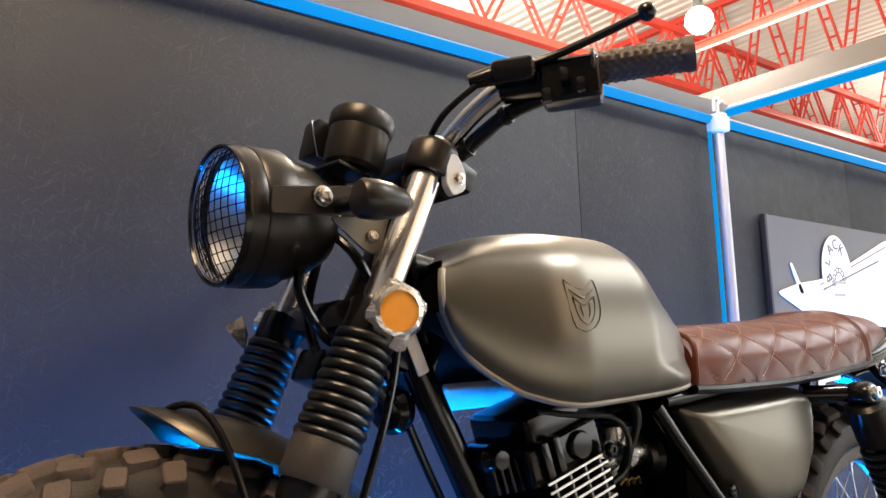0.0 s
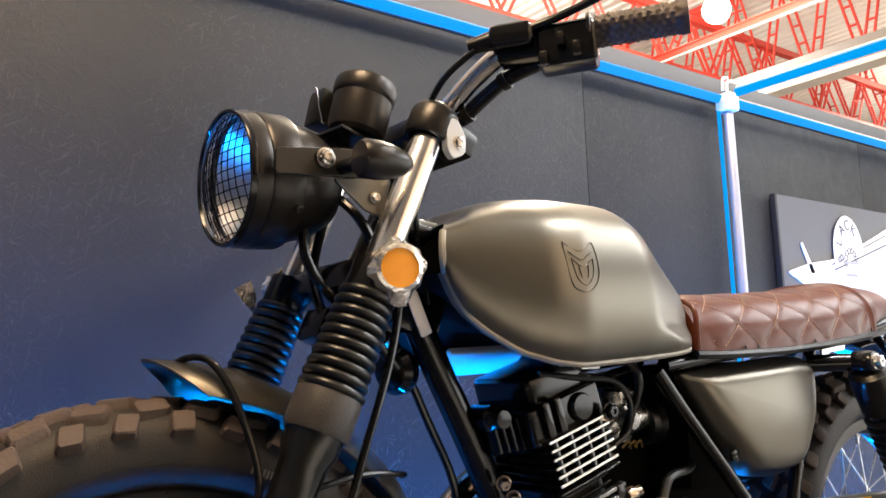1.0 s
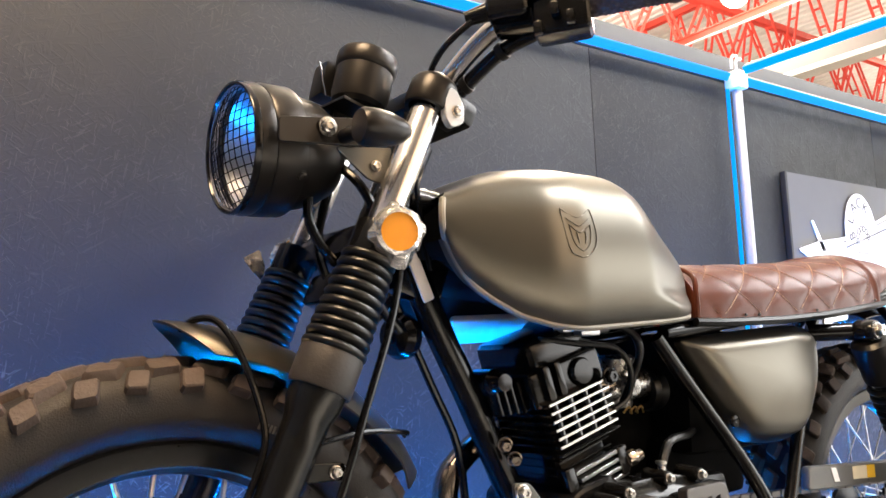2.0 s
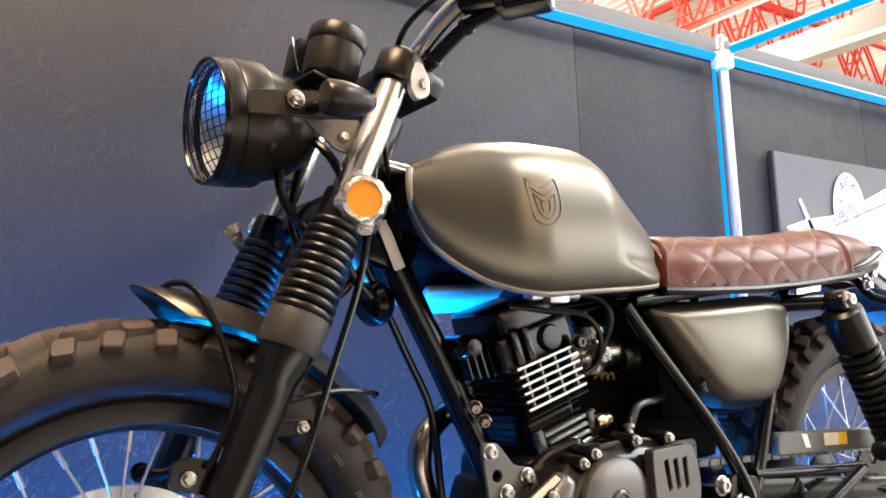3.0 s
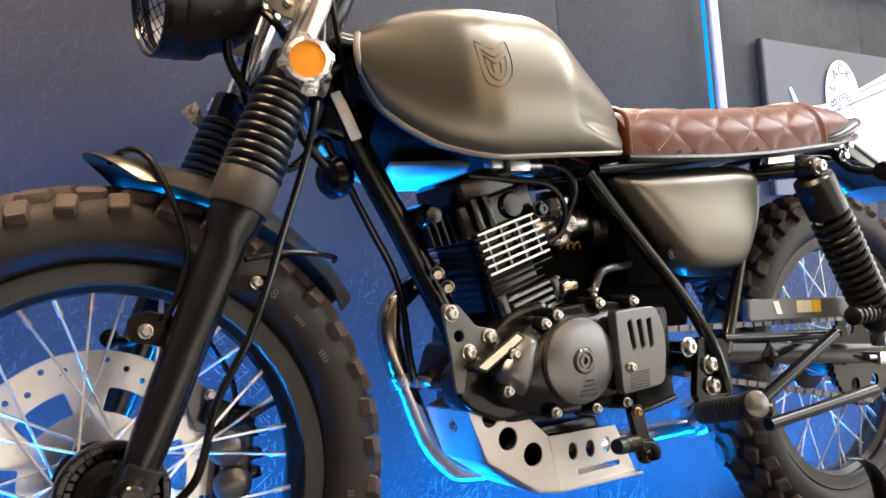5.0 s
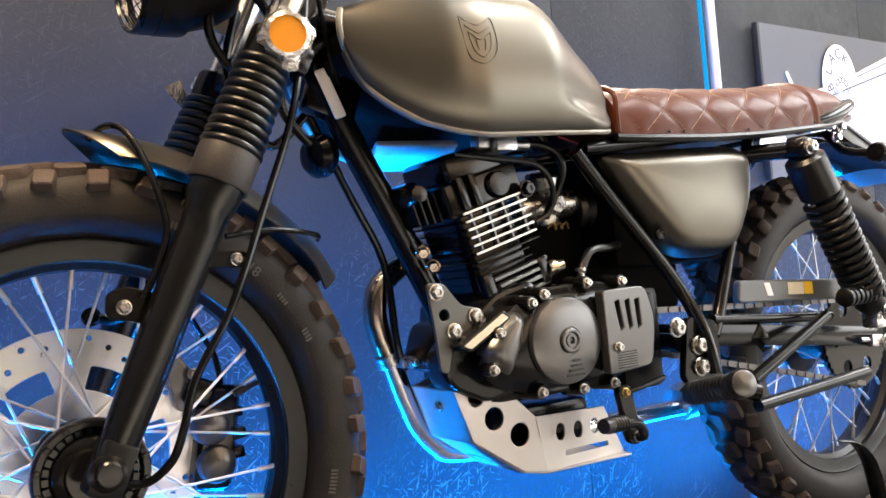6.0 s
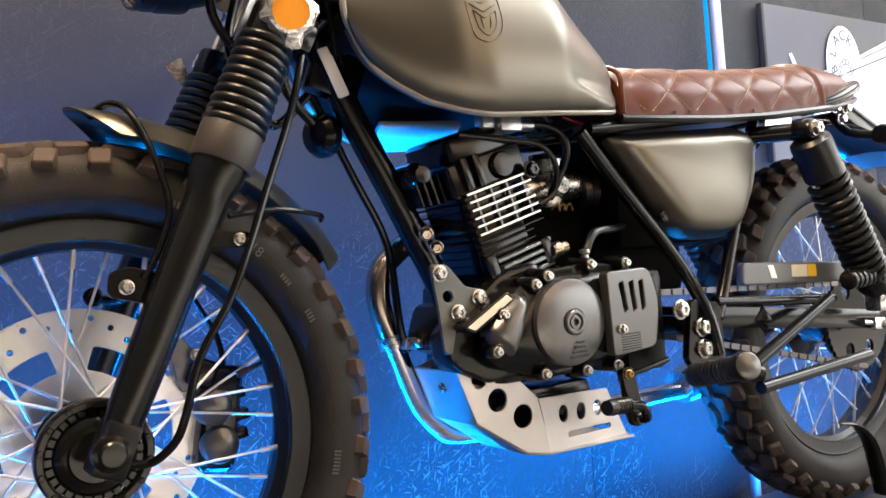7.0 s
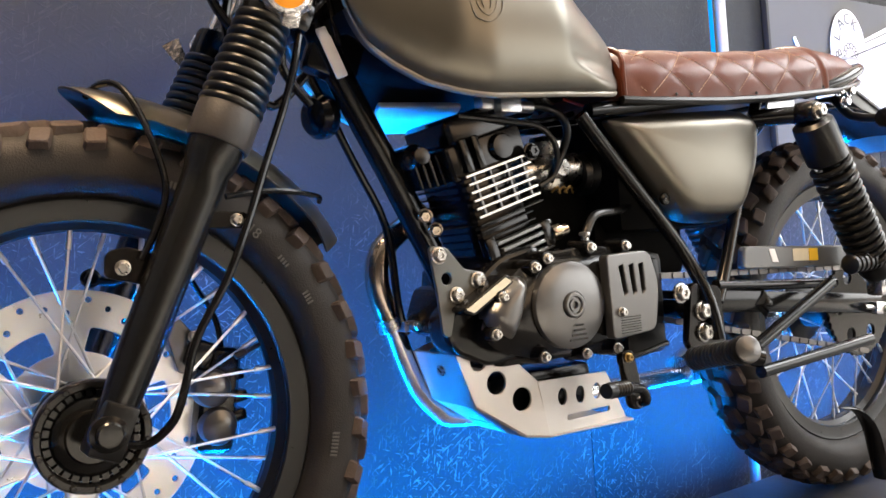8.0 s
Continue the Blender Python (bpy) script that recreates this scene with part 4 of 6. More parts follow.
# handlebar, grips and controls
bm = bmesh.new()
half = [(0.300, 0, 0.975), (0.298, -0.05, 0.975), (0.302, -0.085, 0.988), (0.312, -0.122, 1.014), (0.322, -0.160, 1.031), (0.345, -0.200, 1.038), (0.374, -0.236, 1.040), (0.432, -0.315, 1.043)]
left = [Vector(p) for p in half]
right = [Vector((p.x, -p.y * 0.86, p.z)) for p in left[::-1]]
tube(bm, right[:-1] + left, 0.0112, 18, 5)
fpart("handlebar", bm, M_CHROME, None, "chrome handlebar")
for side in (-1, 1):
    f = lambda p: Vector((p.x, p.y * (1 if side < 0 else -0.86), p.z))
    a, b = f(left[6] + (left[6] - left[5]) * 0.02), f(left[7])
    L = (b - a).length
    bm = bmesh.new()
    m = spin(a, b)
    rings, na = [], 60
    prof = [(0.0112, 0.0), (0.021, 0.0), (0.022, 0.004), (0.0168, 0.008)] + [(0.0165, 0.009 + (L - 0.016) * k / 48) for k in range(49)] + [(0.0185, L - 0.003), (0.0178, L + 0.004), (0.0005, L + 0.005)]
    for r, z in prof:
        ring = []
        for k in range(na):
            rr = r
            if r == 0.0165:
                u, v = k / na * 10, (z - 0.009) / (L - 0.016) * 9
                p1, p2 = abs(((u + v) % 1) - 0.5), abs(((u - v) % 1) - 0.5)
                rr = r - 0.0008 + 0.0046 * min(0.5 - p1, 0.5 - p2)
            ring.append(bm.verts.new(m @ Vector((rr * math.cos(2 * math.pi * k / na), rr * math.sin(2 * math.pi * k / na), z))))
        rings.append(ring)
    for r0, r1 in zip(rings, rings[1:]):
        for k in range(na):
            bm.faces.new((r0[k], r0[(k + 1) % na], r1[(k + 1) % na], r1[k]))
    bm.faces.new(rings[-1])
    fpart("grip", bm, M_GRIP, None, "dark brown diamond-knurled rubber grip")
    # switch housing
    p = f((left[5] * 0.45 + left[6] * 0.55))
    d = f(left[6] - left[5]).normalized()
    rot = spin((0, 0, 0), d).to_3x3().to_4x4()
    bm = bmesh.new()
    rbox(bm, (0.042, 0.046, 0.062), Matrix.Translation(p + Vector((0, 0, -0.012))) @ rot, 0.008, 3)
    rbox(bm, (0.03, 0.034, 0.05), Matrix.Translation(p - d * 0.05 + Vector((0, 0, -0.004))) @ rot, 0.007, 3)
    sw = fpart("switch_housing", bm, M_BLACK, None, "black plastic switch housing")
    for k, (dz, dd) in enumerate(((-0.012, -0.012), (-0.024, 0.004), (-0.03, -0.03))):
        bm = bmesh.new()
        q = p + d * dd + Vector((-0.016, -0.022 * (1 if side < 0 else -1), dz))
        rbox(bm, (0.012, 0.014, 0.009), Matrix.Translation(q) @ rot, 0.002)
        fpart("switch", bm, M_CASE, sw)
    # perch and lever
    bm = bmesh.new()
    q = p - d * 0.045
    fwd = Vector((-1, 0, 0.12))
    rbox(bm, (0.034, 0.026, 0.046), Matrix.Translation(q + fwd * 0.018 + Vector((0, 0, 0.0))) @ rot, 0.008, 3)
    tube(bm, [q + fwd * 0.022 - d * 0.015, q + fwd * 0.026 - d * 0.042 + Vector((0, 0, -0.006))], 0.0095, 14, radii=[0.011, 0.008])
    perch = fpart("lever_perch", bm, M_BLACK, sw)
    e = f(left[7])
    tip = e + fwd * 0.052 + Vector((0.0, 0, 0.026 if side < 0 else -0.05)) - d * 0.008
    bm = bmesh.new()
    tube(bm, [q + fwd * 0.026, q * 0.7 + tip * 0.3 + fwd * 0.012, q * 0.35 + tip * 0.65 + fwd * 0.004, tip], 0.0065, 12, 6, flat=0.7)
    bmesh.ops.create_uvsphere(bm, u_segments=14, v_segments=10, radius=0.0095, matrix=Matrix.Translation(tip))
    fpart("lever", bm, M_BLACK, sw, "black lever with ball end")
for y in (-0.035, 0.035):
    bm = bmesh.new()
    rbox(bm, (0.034, 0.022, 0.045), Matrix.Translation((0.300, y, 0.962)), 0.005)
    fpart("bar_clamp", bm, M_SATIN)


# tank
def interp(x, pts):
    return float(np.interp(x, [p[0] for p in pts], [p[1] for p in pts]))


def smoothstep(a, b, x):
    t = min(max((x - a) / (b - a), 0), 1)
    return t * t * (3 - 2 * t)


def soft_interp(x, pts, w=0.014):
    return sum(interp(x + w * k / 4, pts) * (5 - abs(k)) for k in range(-4, 5)) / 25


def tank():
    top = [(0.25, 0.852), (0.277, 0.876), (0.32, 0.897), (0.37, 0.909), (0.45, 0.919), (0.53, 0.919), (0.565, 0.911), (0.627, 0.860), (0.685, 0.826), (0.702, 0.810), (0.714, 0.788), (0.73, 0.75)]
    low = [(0.25, 0.845), (0.277, 0.812), (0.284, 0.792), (0.305, 0.764), (0.335, 0.738), (0.37, 0.716), (0.41, 0.704), (0.448, 0.700), (0.50, 0.703), (0.60, 0.709), (0.66, 0.714), (0.68, 0.717), (0.694, 0.724), (0.703, 0.738), (0.73, 0.76)]
    wide = [(0.25, 0.088), (0.277, 0.100), (0.40, 0.150), (0.44, 0.157), (0.56, 0.155), (0.64, 0.142), (0.684, 0.131), (0.696, 0.124), (0.704, 0.115), (0.73, 0.08)]
    # half section: share of the half width, share of the height
    sect = smooth_path([(0.86, 0.0, 0), (0.925, 0.05, 0), (0.975, 0.16, 0), (1.0, 0.33, 0), (0.99, 0.52, 0), (0.945, 0.69, 0), (0.85, 0.82, 0), (0.66, 0.925, 0), (0.35, 0.985, 0), (0.0, 1.0, 0)], 4)
    prof = [(-p.x, p.y) for p in sect] + [(p.x, p.y) for p in sect[-2::-1]]
    nu, nv = 92, len(prof) - 1
    rows = []
    for i in range(nu + 1):
        x = 0.277 + 0.426 * i / nu
        zt, zb, w = soft_interp(x, top), soft_interp(x, low, 0.008), soft_interp(x, wide)
        row = []
        for g, f in prof:
            zz = zb + (zt - zb) * f
            y = w * g
            # hollow for the knee behind the crease
            edge = 0.535 + 0.19 * max(0.0, 0.88 - zz) + 0.06 * (1 - smoothstep(0.722, 0.755, zz))
            d = x - edge
            soft = 0.5 * (d + math.sqrt(d * d + 0.0045 ** 2))
            cut = soft * 0.24 * smoothstep(0.702, 0.728, zz)
            y = math.copysign(max(abs(y) - cut * min(1, abs(y) / 0.06), 0.0), y)
            xx = x
            if x < 0.42:
                xx += 0.05 * (1 - min(1, abs(y) / 0.1) ** 2) * (1 - smoothstep(0.277, 0.42, x))
            row.append(Vector((xx, y, zz)))
        rows.append(row)
    bm = bmesh.new()
    vs = [[bm.verts.new(p) for p in row] for row in rows]
    for i in range(nu):
        for j in range(nv):
            bm.faces.new((vs[i][j], vs[i][j + 1], vs[i + 1][j + 1], vs[i + 1][j]))
    # tunnel over the frame
    tun = []
    for i in range(nu + 1):
        lift = 0.055 * smoothstep(0.0, 0.12, i / nu) * smoothstep(1.0, 0.9, i / nu) if i < nu else 0.0
        a, b = vs[i][0].co, vs[i][nv].co
        tun.append([vs[i][0]] + [bm.verts.new(a.lerp(b, f) + Vector((0, 0, lift * h))) for f, h in ((0.08, 0.05), (0.25, 0.8), (0.5, 1.0), (0.75, 0.8), (0.92, 0.05))] + [vs[i][nv]])
    # tunnel faces get shade black instead of the tank's khaki
    liner = bmesh.new()
    lv = [[liner.verts.new(v.co) for v in row[1:6]] for row in tun]
    for i in range(nu):
        for j in (0, 5):
            bm.faces.new((tun[i][j], tun[i + 1][j], tun[i + 1][j + 1], tun[i][j + 1]))
        for j in range(4):
            liner.faces.new((lv[i][j], lv[i + 1][j], lv[i + 1][j + 1], lv[i][j + 1]))
    bm.faces.new(vs[nu] + tun[nu][5:0:-1])
    # recessed front
    inner = [bm.verts.new(v.co + Vector((0.02, 0, 0)) * 1.0 + (Vector((v.co.x, 0, 0.82)) - v.co) * 0.10) for v in vs[0]]
    for j in range(nv):
        bm.faces.new((vs[0][j + 1], vs[0][j], inner[j], inner[j + 1]))
    liner.faces.new([liner.verts.new(v.co) for v in inner])
    ob = part("fuel_tank", bm, M_TANK, bike, "satin khaki-grey fuel tank with outlined badge", 50)
    part("tank_liner", liner, M_SHADE, ob, "underside of the tank, shade put in as black")
    for side in (0, nv):
        bm = bmesh.new()
        tube(bm, [rows[0][k] for k in (range(20, 0, -3) if side == 0 else range(nv - 20, nv, 3))] + [rows[i][side] for i in range(0, nu + 1, 4)], 0.0040, 8, 2)
        part("seam_lip", bm, M_LIP, ob, "pale rolled seam lip")
    return ob, rows


tank_ob, tank_rows = tank()


def on_tank(x, z):
    """The tank's left surface at a place seen from the side."""
    best = min((p for row in tank_rows for p in row if p.y < 0), key=lambda p: (p.x - x) ** 2 + (p.z - z) ** 2)
    return best.y


M_BADGE = mat("badge_grey", (0.10, 0.09, 0.072), 0.4, 0.6, 0.1, 30)


def badge():
    """Raised outline of the tank badge: plain shapes."""
    x0, z0 = 0.432, 0.8145
    loops = [
        [(-27, 36), (-13, 28), (0, 23), (14, 29), (27, 36), (33, 0), (27, -22), (11, -35), (-5, -35), (-19, -22), (-27, 36)],
        [(-20, 22), (-10, 15), (1, 10), (12, 16), (23, 23)],
        [(-16, 12), (-13, -2), (-9, -16), (0, -25), (8, -26), (18, -16), (22, -2), (22, 13)],
        [(-15, 11), (-6, 4), (2, 0), (11, 5), (21, 12)],
        [(-5, 0), (-3, -9), (-1, -16)],
        [(11, 2), (11, -9), (9, -16)],
    ]
    bm = bmesh.new()
    for lp in loops:
        pts = [(x0 + 0.0008 * a, on_tank(x0 + 0.0008 * a, z0 + 0.00082 * b) - 0.0004, z0 + 0.00082 * b) for a, b in lp]
        tube(bm, pts, 0.00055, 6, 4)
    part("badge_outline", bm, M_BADGE, tank_ob, "dark outlined badge")


badge()


# seat
def seat():
    low = [(0.698, 0.715), (0.75, 0.714), (0.88, 0.717), (1.0, 0.725), (1.155, 0.742), (1.25, 0.757), (1.338, 0.780)]
    high = [(0.698, 0.786), (0.75, 0.794), (0.82, 0.797), (0.94, 0.803), (1.07, 0.813), (1.165, 0.826), (1.25, 0.822), (1.31, 0.812), (1.338, 0.800)]
    wide = [(0.698, 0.106), (0.76, 0.115), (0.9, 0.120), (1.1, 0.124), (1.17, 0.122), (1.26, 0.108), (1.315, 0.085), (1.338, 0.055)]
    nu, nv = 120, 56
    QUILT = 4.5
    # share of the girth at each step round the section
    sec = [Vector((-0.12 * math.copysign(abs(math.cos(math.pi * j / nv)) ** 0.62, math.cos(math.pi * j / nv)), 0.085 * abs(math.sin(math.pi * j / nv)) ** 0.66)) for j in range(nv + 1)]
    run = [0.0]
    for p, q in zip(sec, sec[1:]):
        run.append(run[-1] + (q - p).length)
    girth = [r / run[-1] for r in run]
    bm = bmesh.new()
    rows = []
    for i in range(nu + 1):
        x = 0.698 + 0.640 * i / nu
        zb, zt, w = interp(x, low), interp(x, high), interp(x, wide)
        row = []
        for j in range(nv + 1):
            a = math.pi * j / nv
            c, s = math.cos(a), math.sin(a)
            y = -w * math.copysign(abs(c) ** 0.62, c)
            z = zb + (zt - zb) * (abs(s) ** 0.66) + 0.008 * (1 - (y / w) ** 2)
            p = Vector((x, y, z))
            # quilted diamonds
            u = (x - 0.70) / 0.088
            g = (girth[j] - 0.115) * QUILT
            d1, d2 = abs(((u + g) % 1) - 0.5), abs(((u - g) % 1) - 0.5)
            dip = max(math.exp(-((0.5 - d1) / 0.07) ** 2), math.exp(-((0.5 - d2) / 0.07) ** 2))
            puff = min(0.5 - d1, 0.5 - d2)
            on = smoothstep(0.708, 0.73, x) * (1 - smoothstep(1.135, 1.15, x)) * smoothstep(0.0, 0.03, min(girth[j], 1 - girth[j]))
            strap = math.exp(-((x - 1.155) / 0.0045) ** 2) * 0.004 - math.exp(-((abs(x - 1.155) - 0.009) / 0.004) ** 2) * 0.002
            n = Vector((0, c * -1 * 1.0, s)).normalized()
            p += n * (on * (-0.0018 * dip + 0.0022 * max(puff, 0)) + strap)
            row.append(p)
        rows.append(row)
    vs = [[bm.verts.new(p) for p in r] for r in rows]
    for i in range(nu):
        for j in range(nv):
            bm.faces.new((vs[i][j], vs[i + 1][j], vs[i + 1][j + 1], vs[i][j + 1]))
        bm.faces.new((vs[i][0], vs[i][nv], vs[i + 1][nv], vs[i + 1][0]))
    bm.faces.new(vs[0])
    bm.faces.new(vs[nu][::-1])
    ob = part("seat", bm, M_LEATHER, bike, "brown quilted leather bench seat", 75)
    # stitches along the diamonds
    bm = bmesh.new()

    def surf(x, jf):
        i = min(max((x - 0.698) / 0.640 * nu, 0), nu - 1.001)
        jf = min(max(jf, 0), nv - 0.001)
        i0, j0 = int(i), int(jf)
        fi, fj = i - i0, jf - j0
        return rows[i0][j0] * (1 - fi) * (1 - fj) + rows[i0 + 1][j0] * fi * (1 - fj) + rows[i0][j0 + 1] * (1 - fi) * fj + rows[i0 + 1][j0 + 1] * fi * fj

    for sgn in (1, -1):
        for k in range(-6, 16):
            prev = None
            step = 0.0035
            x = 0.728
            n = 0
            while x < 1.135:
                u = (x - 0.70) / 0.088
                g = sgn * (k - u)
                jf = float(np.interp(g / QUILT + 0.115, girth, range(nv + 1)))
                if 0.35 < jf < nv - 2:
                    x2 = x + step
                    jf2 = float(np.interp(sgn * (k - (x2 - 0.70) / 0.088) / QUILT + 0.115, girth, range(nv + 1)))
                    if 0.35 < jf2 < nv - 2 and jf < nv * 0.72:
                        a, b = surf(x, jf), surf(x2, jf2)
                        o = Vector((0, -1, 0.3)) * 0.0009
                        tube(bm, [a + o, b + o], 0.00055, 4, 1)
                x += step * 1.5
    tagged(part("stitching", bm, M_THREAD, ob), "pale stitching", "", "", "stuff")
    bm = bmesh.new()
    lo = [Vector((x, -interp(x, wide) * 0.985, interp(x, low) - 0.006)) for x in np.linspace(0.695, 1.333, 14)]
    hi = [Vector((p.x, -p.y, p.z)) for p in lo[::-1]]
    tube(bm, lo + hi, 0.0065, 8, 2)
    part("seat_base", bm, M_SATIN, ob, "black seat base edge")
    for x in (0.79, 0.82, 0.965, 1.14):
        bolt("seat_stud", (x, -interp(x, wide) - 0.002, interp(x, low) + 0.003), (0, -1, 0), 0.0018, 0.002, M_CASE, bike)
    bm = bmesh.new()
    a, w = 0.700, 0.107
    tube(bm, [(a, -w * 0.98, 0.716), (a - 0.003, -w, 0.745), (a - 0.001, -w * 0.95, 0.775), (a + 0.002, -w * 0.6, 0.793), (a + 0.003, 0, 0.797), (a + 0.002, w * 0.6, 0.793), (a - 0.001, w * 0.95, 0.775), (a - 0.003, w, 0.745), (a, w * 0.98, 0.716)], 0.004, 8, 4)
    part("piping", bm, M_LEATHER, ob)
    return ob


seat()


def pillow(corners, y_edge, depth, reach, round_by=0.03, side=-1, back=0.012, rings=26, soft=2.2, power=2.0, dome=None):
    """A smoothly bulging panel over a convex outline seen from the side; it rises within reach of its edge."""
    outline = rounded(corners, round_by, 8)
    n, m = len(outline), len(corners)
    cx, cz = sum(p[0] for p in outline) / n, sum(p[1] for p in outline) / n
    lines = []
    for i in range(m):
        p, q = Vector(corners[i][:2]), Vector(corners[(i + 1) % m][:2])
        nrm = Vector((-(q - p).y, (q - p).x)).normalized()
        if (Vector((cx, cz)) - p).dot(nrm) < 0:
            nrm = -nrm
        lines.append((p, nrm))

    def height(x, z, s):
        inside = sum(max((Vector((x, z)) - p).dot(nrm), 0.0005) ** -soft for p, nrm in lines) ** (-1 / soft)
        q = inside / reach
        u = q / (1 + q ** 4) ** 0.25
        bulge = 1.0 if dome is None else 0.25 + 0.75 * math.exp(-((x - dome[0]) / dome[2]) ** 2 - ((z - dome[1]) / dome[3]) ** 2)
        return depth * (1 - (1 - u) ** power) * (1 - s ** 14) * bulge

    bm = bmesh.new()
    base = [bm.verts.new((x, side * (y_edge - back), z)) for x, z in outline]
    last = base
    for k in range(rings):
        s = 1 - k / rings
        ring = []
        for x, z in outline:
            px, pz = cx + (x - cx) * s, cz + (z - cz) * s
            ring.append(bm.verts.new((px, side * (y_edge + height(px, pz, s)), pz)))
        for i in range(n):
            bm.faces.new((last[i], last[(i + 1) % n], ring[(i + 1) % n], ring[i]))
        last = ring
    tip = bm.verts.new((cx, side * (y_edge + height(cx, cz, 0)), cz))
    for i in range(n):
        bm.faces.new((last[i], last[(i + 1) % n], tip))
    bm.faces.new(base[::-1])
    return bm


COVER = [(0.676, 0.681, 0.012), (0.77, 0.690, 0.2), (0.94, 0.701, 0.05), (1.000, 0.693, 0.03), (0.986, 0.62, 0.05), (0.938, 0.534, 0.03), (0.875, 0.526, 0.03), (0.797, 0.533, 0.03)]
for side in (-1, 1):
    ob = part("side_cover", pillow(COVER, 0.088, 0.037, 0.014, 0.03, side, dome=(0.858, 0.615, 0.19, 0.13)), M_TANK, bike, "satin khaki side cover", 60)
    keep(ob)
    bm = bmesh.new()
    lathe(bm, [(0, 0), (0.008, 0), (0.009, 0.003), (0.008, 0.006), (0.004, 0.007), (0, 0.005)], spin((0.768, side * 0.098, 0.566), (0.768, side * 1, 0.566)), 20)
    part("lock", bm, M_BLACK, ob, "round lock")

# frame
for side in (-1, 1):
    y = 0.088 * side
    bm = bmesh.new()
    tube(bm, [(0.645, y, 0.695), (0.85, y, 0.716), (1.04, y, 0.736), (1.15, y, 0.752), (1.27, y * 0.95, 0.775)], 0.0105, 14, 3)
    part("seat_rail", bm, M_BLACK, bike)
    bm = bmesh.new()
    tube(bm, [(0.628, y * 1.02, 0.686), (0.665, y * 1.06, 0.640), (0.715, y * 1.12, 0.581), (0.767, y * 1.18, 0.520), (0.801, y * 1.28, 0.466), (0.814, y * 1.46, 0.415), (0.822, y * 1.53, 0.36)], 0.0098, 14, 3)
    keep(part("frame_tube", bm, M_BLACK, bike))
    bm = bmesh.new()
    tube(bm, [(1.015, y, 0.735), (0.985, y * 1.05, 0.66), (0.925, y * 1.1, 0.53), (0.885, y * 1.15, 0.44), (0.86, y * 1.2, 0.40)], 0.0095, 12, 3)
    part("rear_stay", bm, M_BLACK, bike)
    bm = bmesh.new()
    join(bm, plate(rounded([(0.785, 0.435), (0.845, 0.425), (0.85, 0.33), (0.80, 0.32), (0.77, 0.345)], 0.012), 0.012, side_plane(0.118 * side)))
    part("foot_plate", bm, M_BLACK, bike)
    if side < 0:
        for x, z, r in ((0.759, 0.423, 0.0105), (0.802, 0.392, 0.0105), (0.803, 0.360, 0.0105)):
            bolt("frame_bolt", (x, -0.124, z), (0, -1, 0), r, 0.011, M_STEEL, bike)
bm = bmesh.new()
tube(bm, [(0.272, 0, 0.85), (0.297, 0, 0.79), (0.333, 0, 0.711), (0.379, 0, 0.619), (0.427, 0, 0.516), (0.448, 0, 0.468), (0.472, 0, 0.385)], 0.0180, 18, 3)
down = part("down_tube", bm, M_BLACK, bike, "gloss black down tube")
part("frame_label", plate(rounded([(-0.007, -0.032), (0.007, -0.032), (0.007, 0.032), (-0.007, 0.032)], 0.002), 0.001, Matrix.Translation((0.2985, -0.0195, 0.772)) @ Matrix.Rotation(radians(-22), 4, "Y") @ side_plane(0)), M_PRINT, down, "white sticker")
bm = bmesh.new()
tube(bm, [(0.29, 0, 0.87), (0.40, 0, 0.85), (0.55, 0, 0.80), (0.645, 0, 0.72)], 0.022, 14, 3)
part("top_tube", bm, M_BLACK, bike)
bm = bmesh.new()
rbox(bm, (0.07, 0.03, 0.12), Matrix.Translation((0.32, 0.004, 0.80)) @ Matrix.Rotation(radians(20), 4, "Y"), 0.01)
rbox(bm, (0.20, 0.10, 0.05), Matrix.Translation((0.42, 0, 0.80)) @ Matrix.Rotation(radians(12), 4, "Y"), 0.01)
part("gusset", bm, M_BLACK, bike)
bm = bmesh.new()
tube(bm, [(0.285, 0.035, 0.77), (0.345, 0.035, 0.64), (0.385, 0.035, 0.55), (0.392, 0.03, 0.44), (0.40, 0.03, 0.40)], 0.0055, 10, 4)
part("breather_pipe", bm, M_BLACK, bike)
# airbox enlarged and shade black, so the space behind it reads dark
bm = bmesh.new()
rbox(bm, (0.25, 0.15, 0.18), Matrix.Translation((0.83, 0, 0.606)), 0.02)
part("airbox", bm, M_SHADE, bike)
# added filler box keeps the gap below the airbox dark
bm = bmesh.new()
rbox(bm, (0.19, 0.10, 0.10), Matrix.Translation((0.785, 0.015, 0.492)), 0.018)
part("battery_tray", bm, M_SHADE, bike, "added black box filling the dark gap under the airbox")
bm = bmesh.new()
lathe(bm, [(0.02, 0), (0.03, 0.0), (0.032, 0.01), (0.027, 0.016), (0.034, 0.024), (0.029, 0.03), (0.036, 0.038), (0.04, 0.06), (0.02, 0.06)], spin((0.68, -0.01, 0.612), (0.75, -0.01, 0.616)), 24)
part("intake_boot", bm, M_BOOT, bike)
bm = bmesh.new()
rbox(bm, (0.10, 0.13, 0.11), Matrix.Translation((0.94, 0, 0.635)), 0.02)
part("battery_box", bm, M_SATIN, bike)
# ignition coil cover under the tank, facing the blue light
bm = bmesh.new()
rbox(bm, (0.135, 0.058, 0.012), Matrix.Translation((0.467, 0.078, 0.7105)) @ Matrix.Rotation(radians(-2), 4, "Y") @ Matrix.Rotation(radians(-34), 4, "X"), 0.005, 3)
part("coil_cover", bm, M_ALLOY, bike, "polished metal coil cover under the tank")


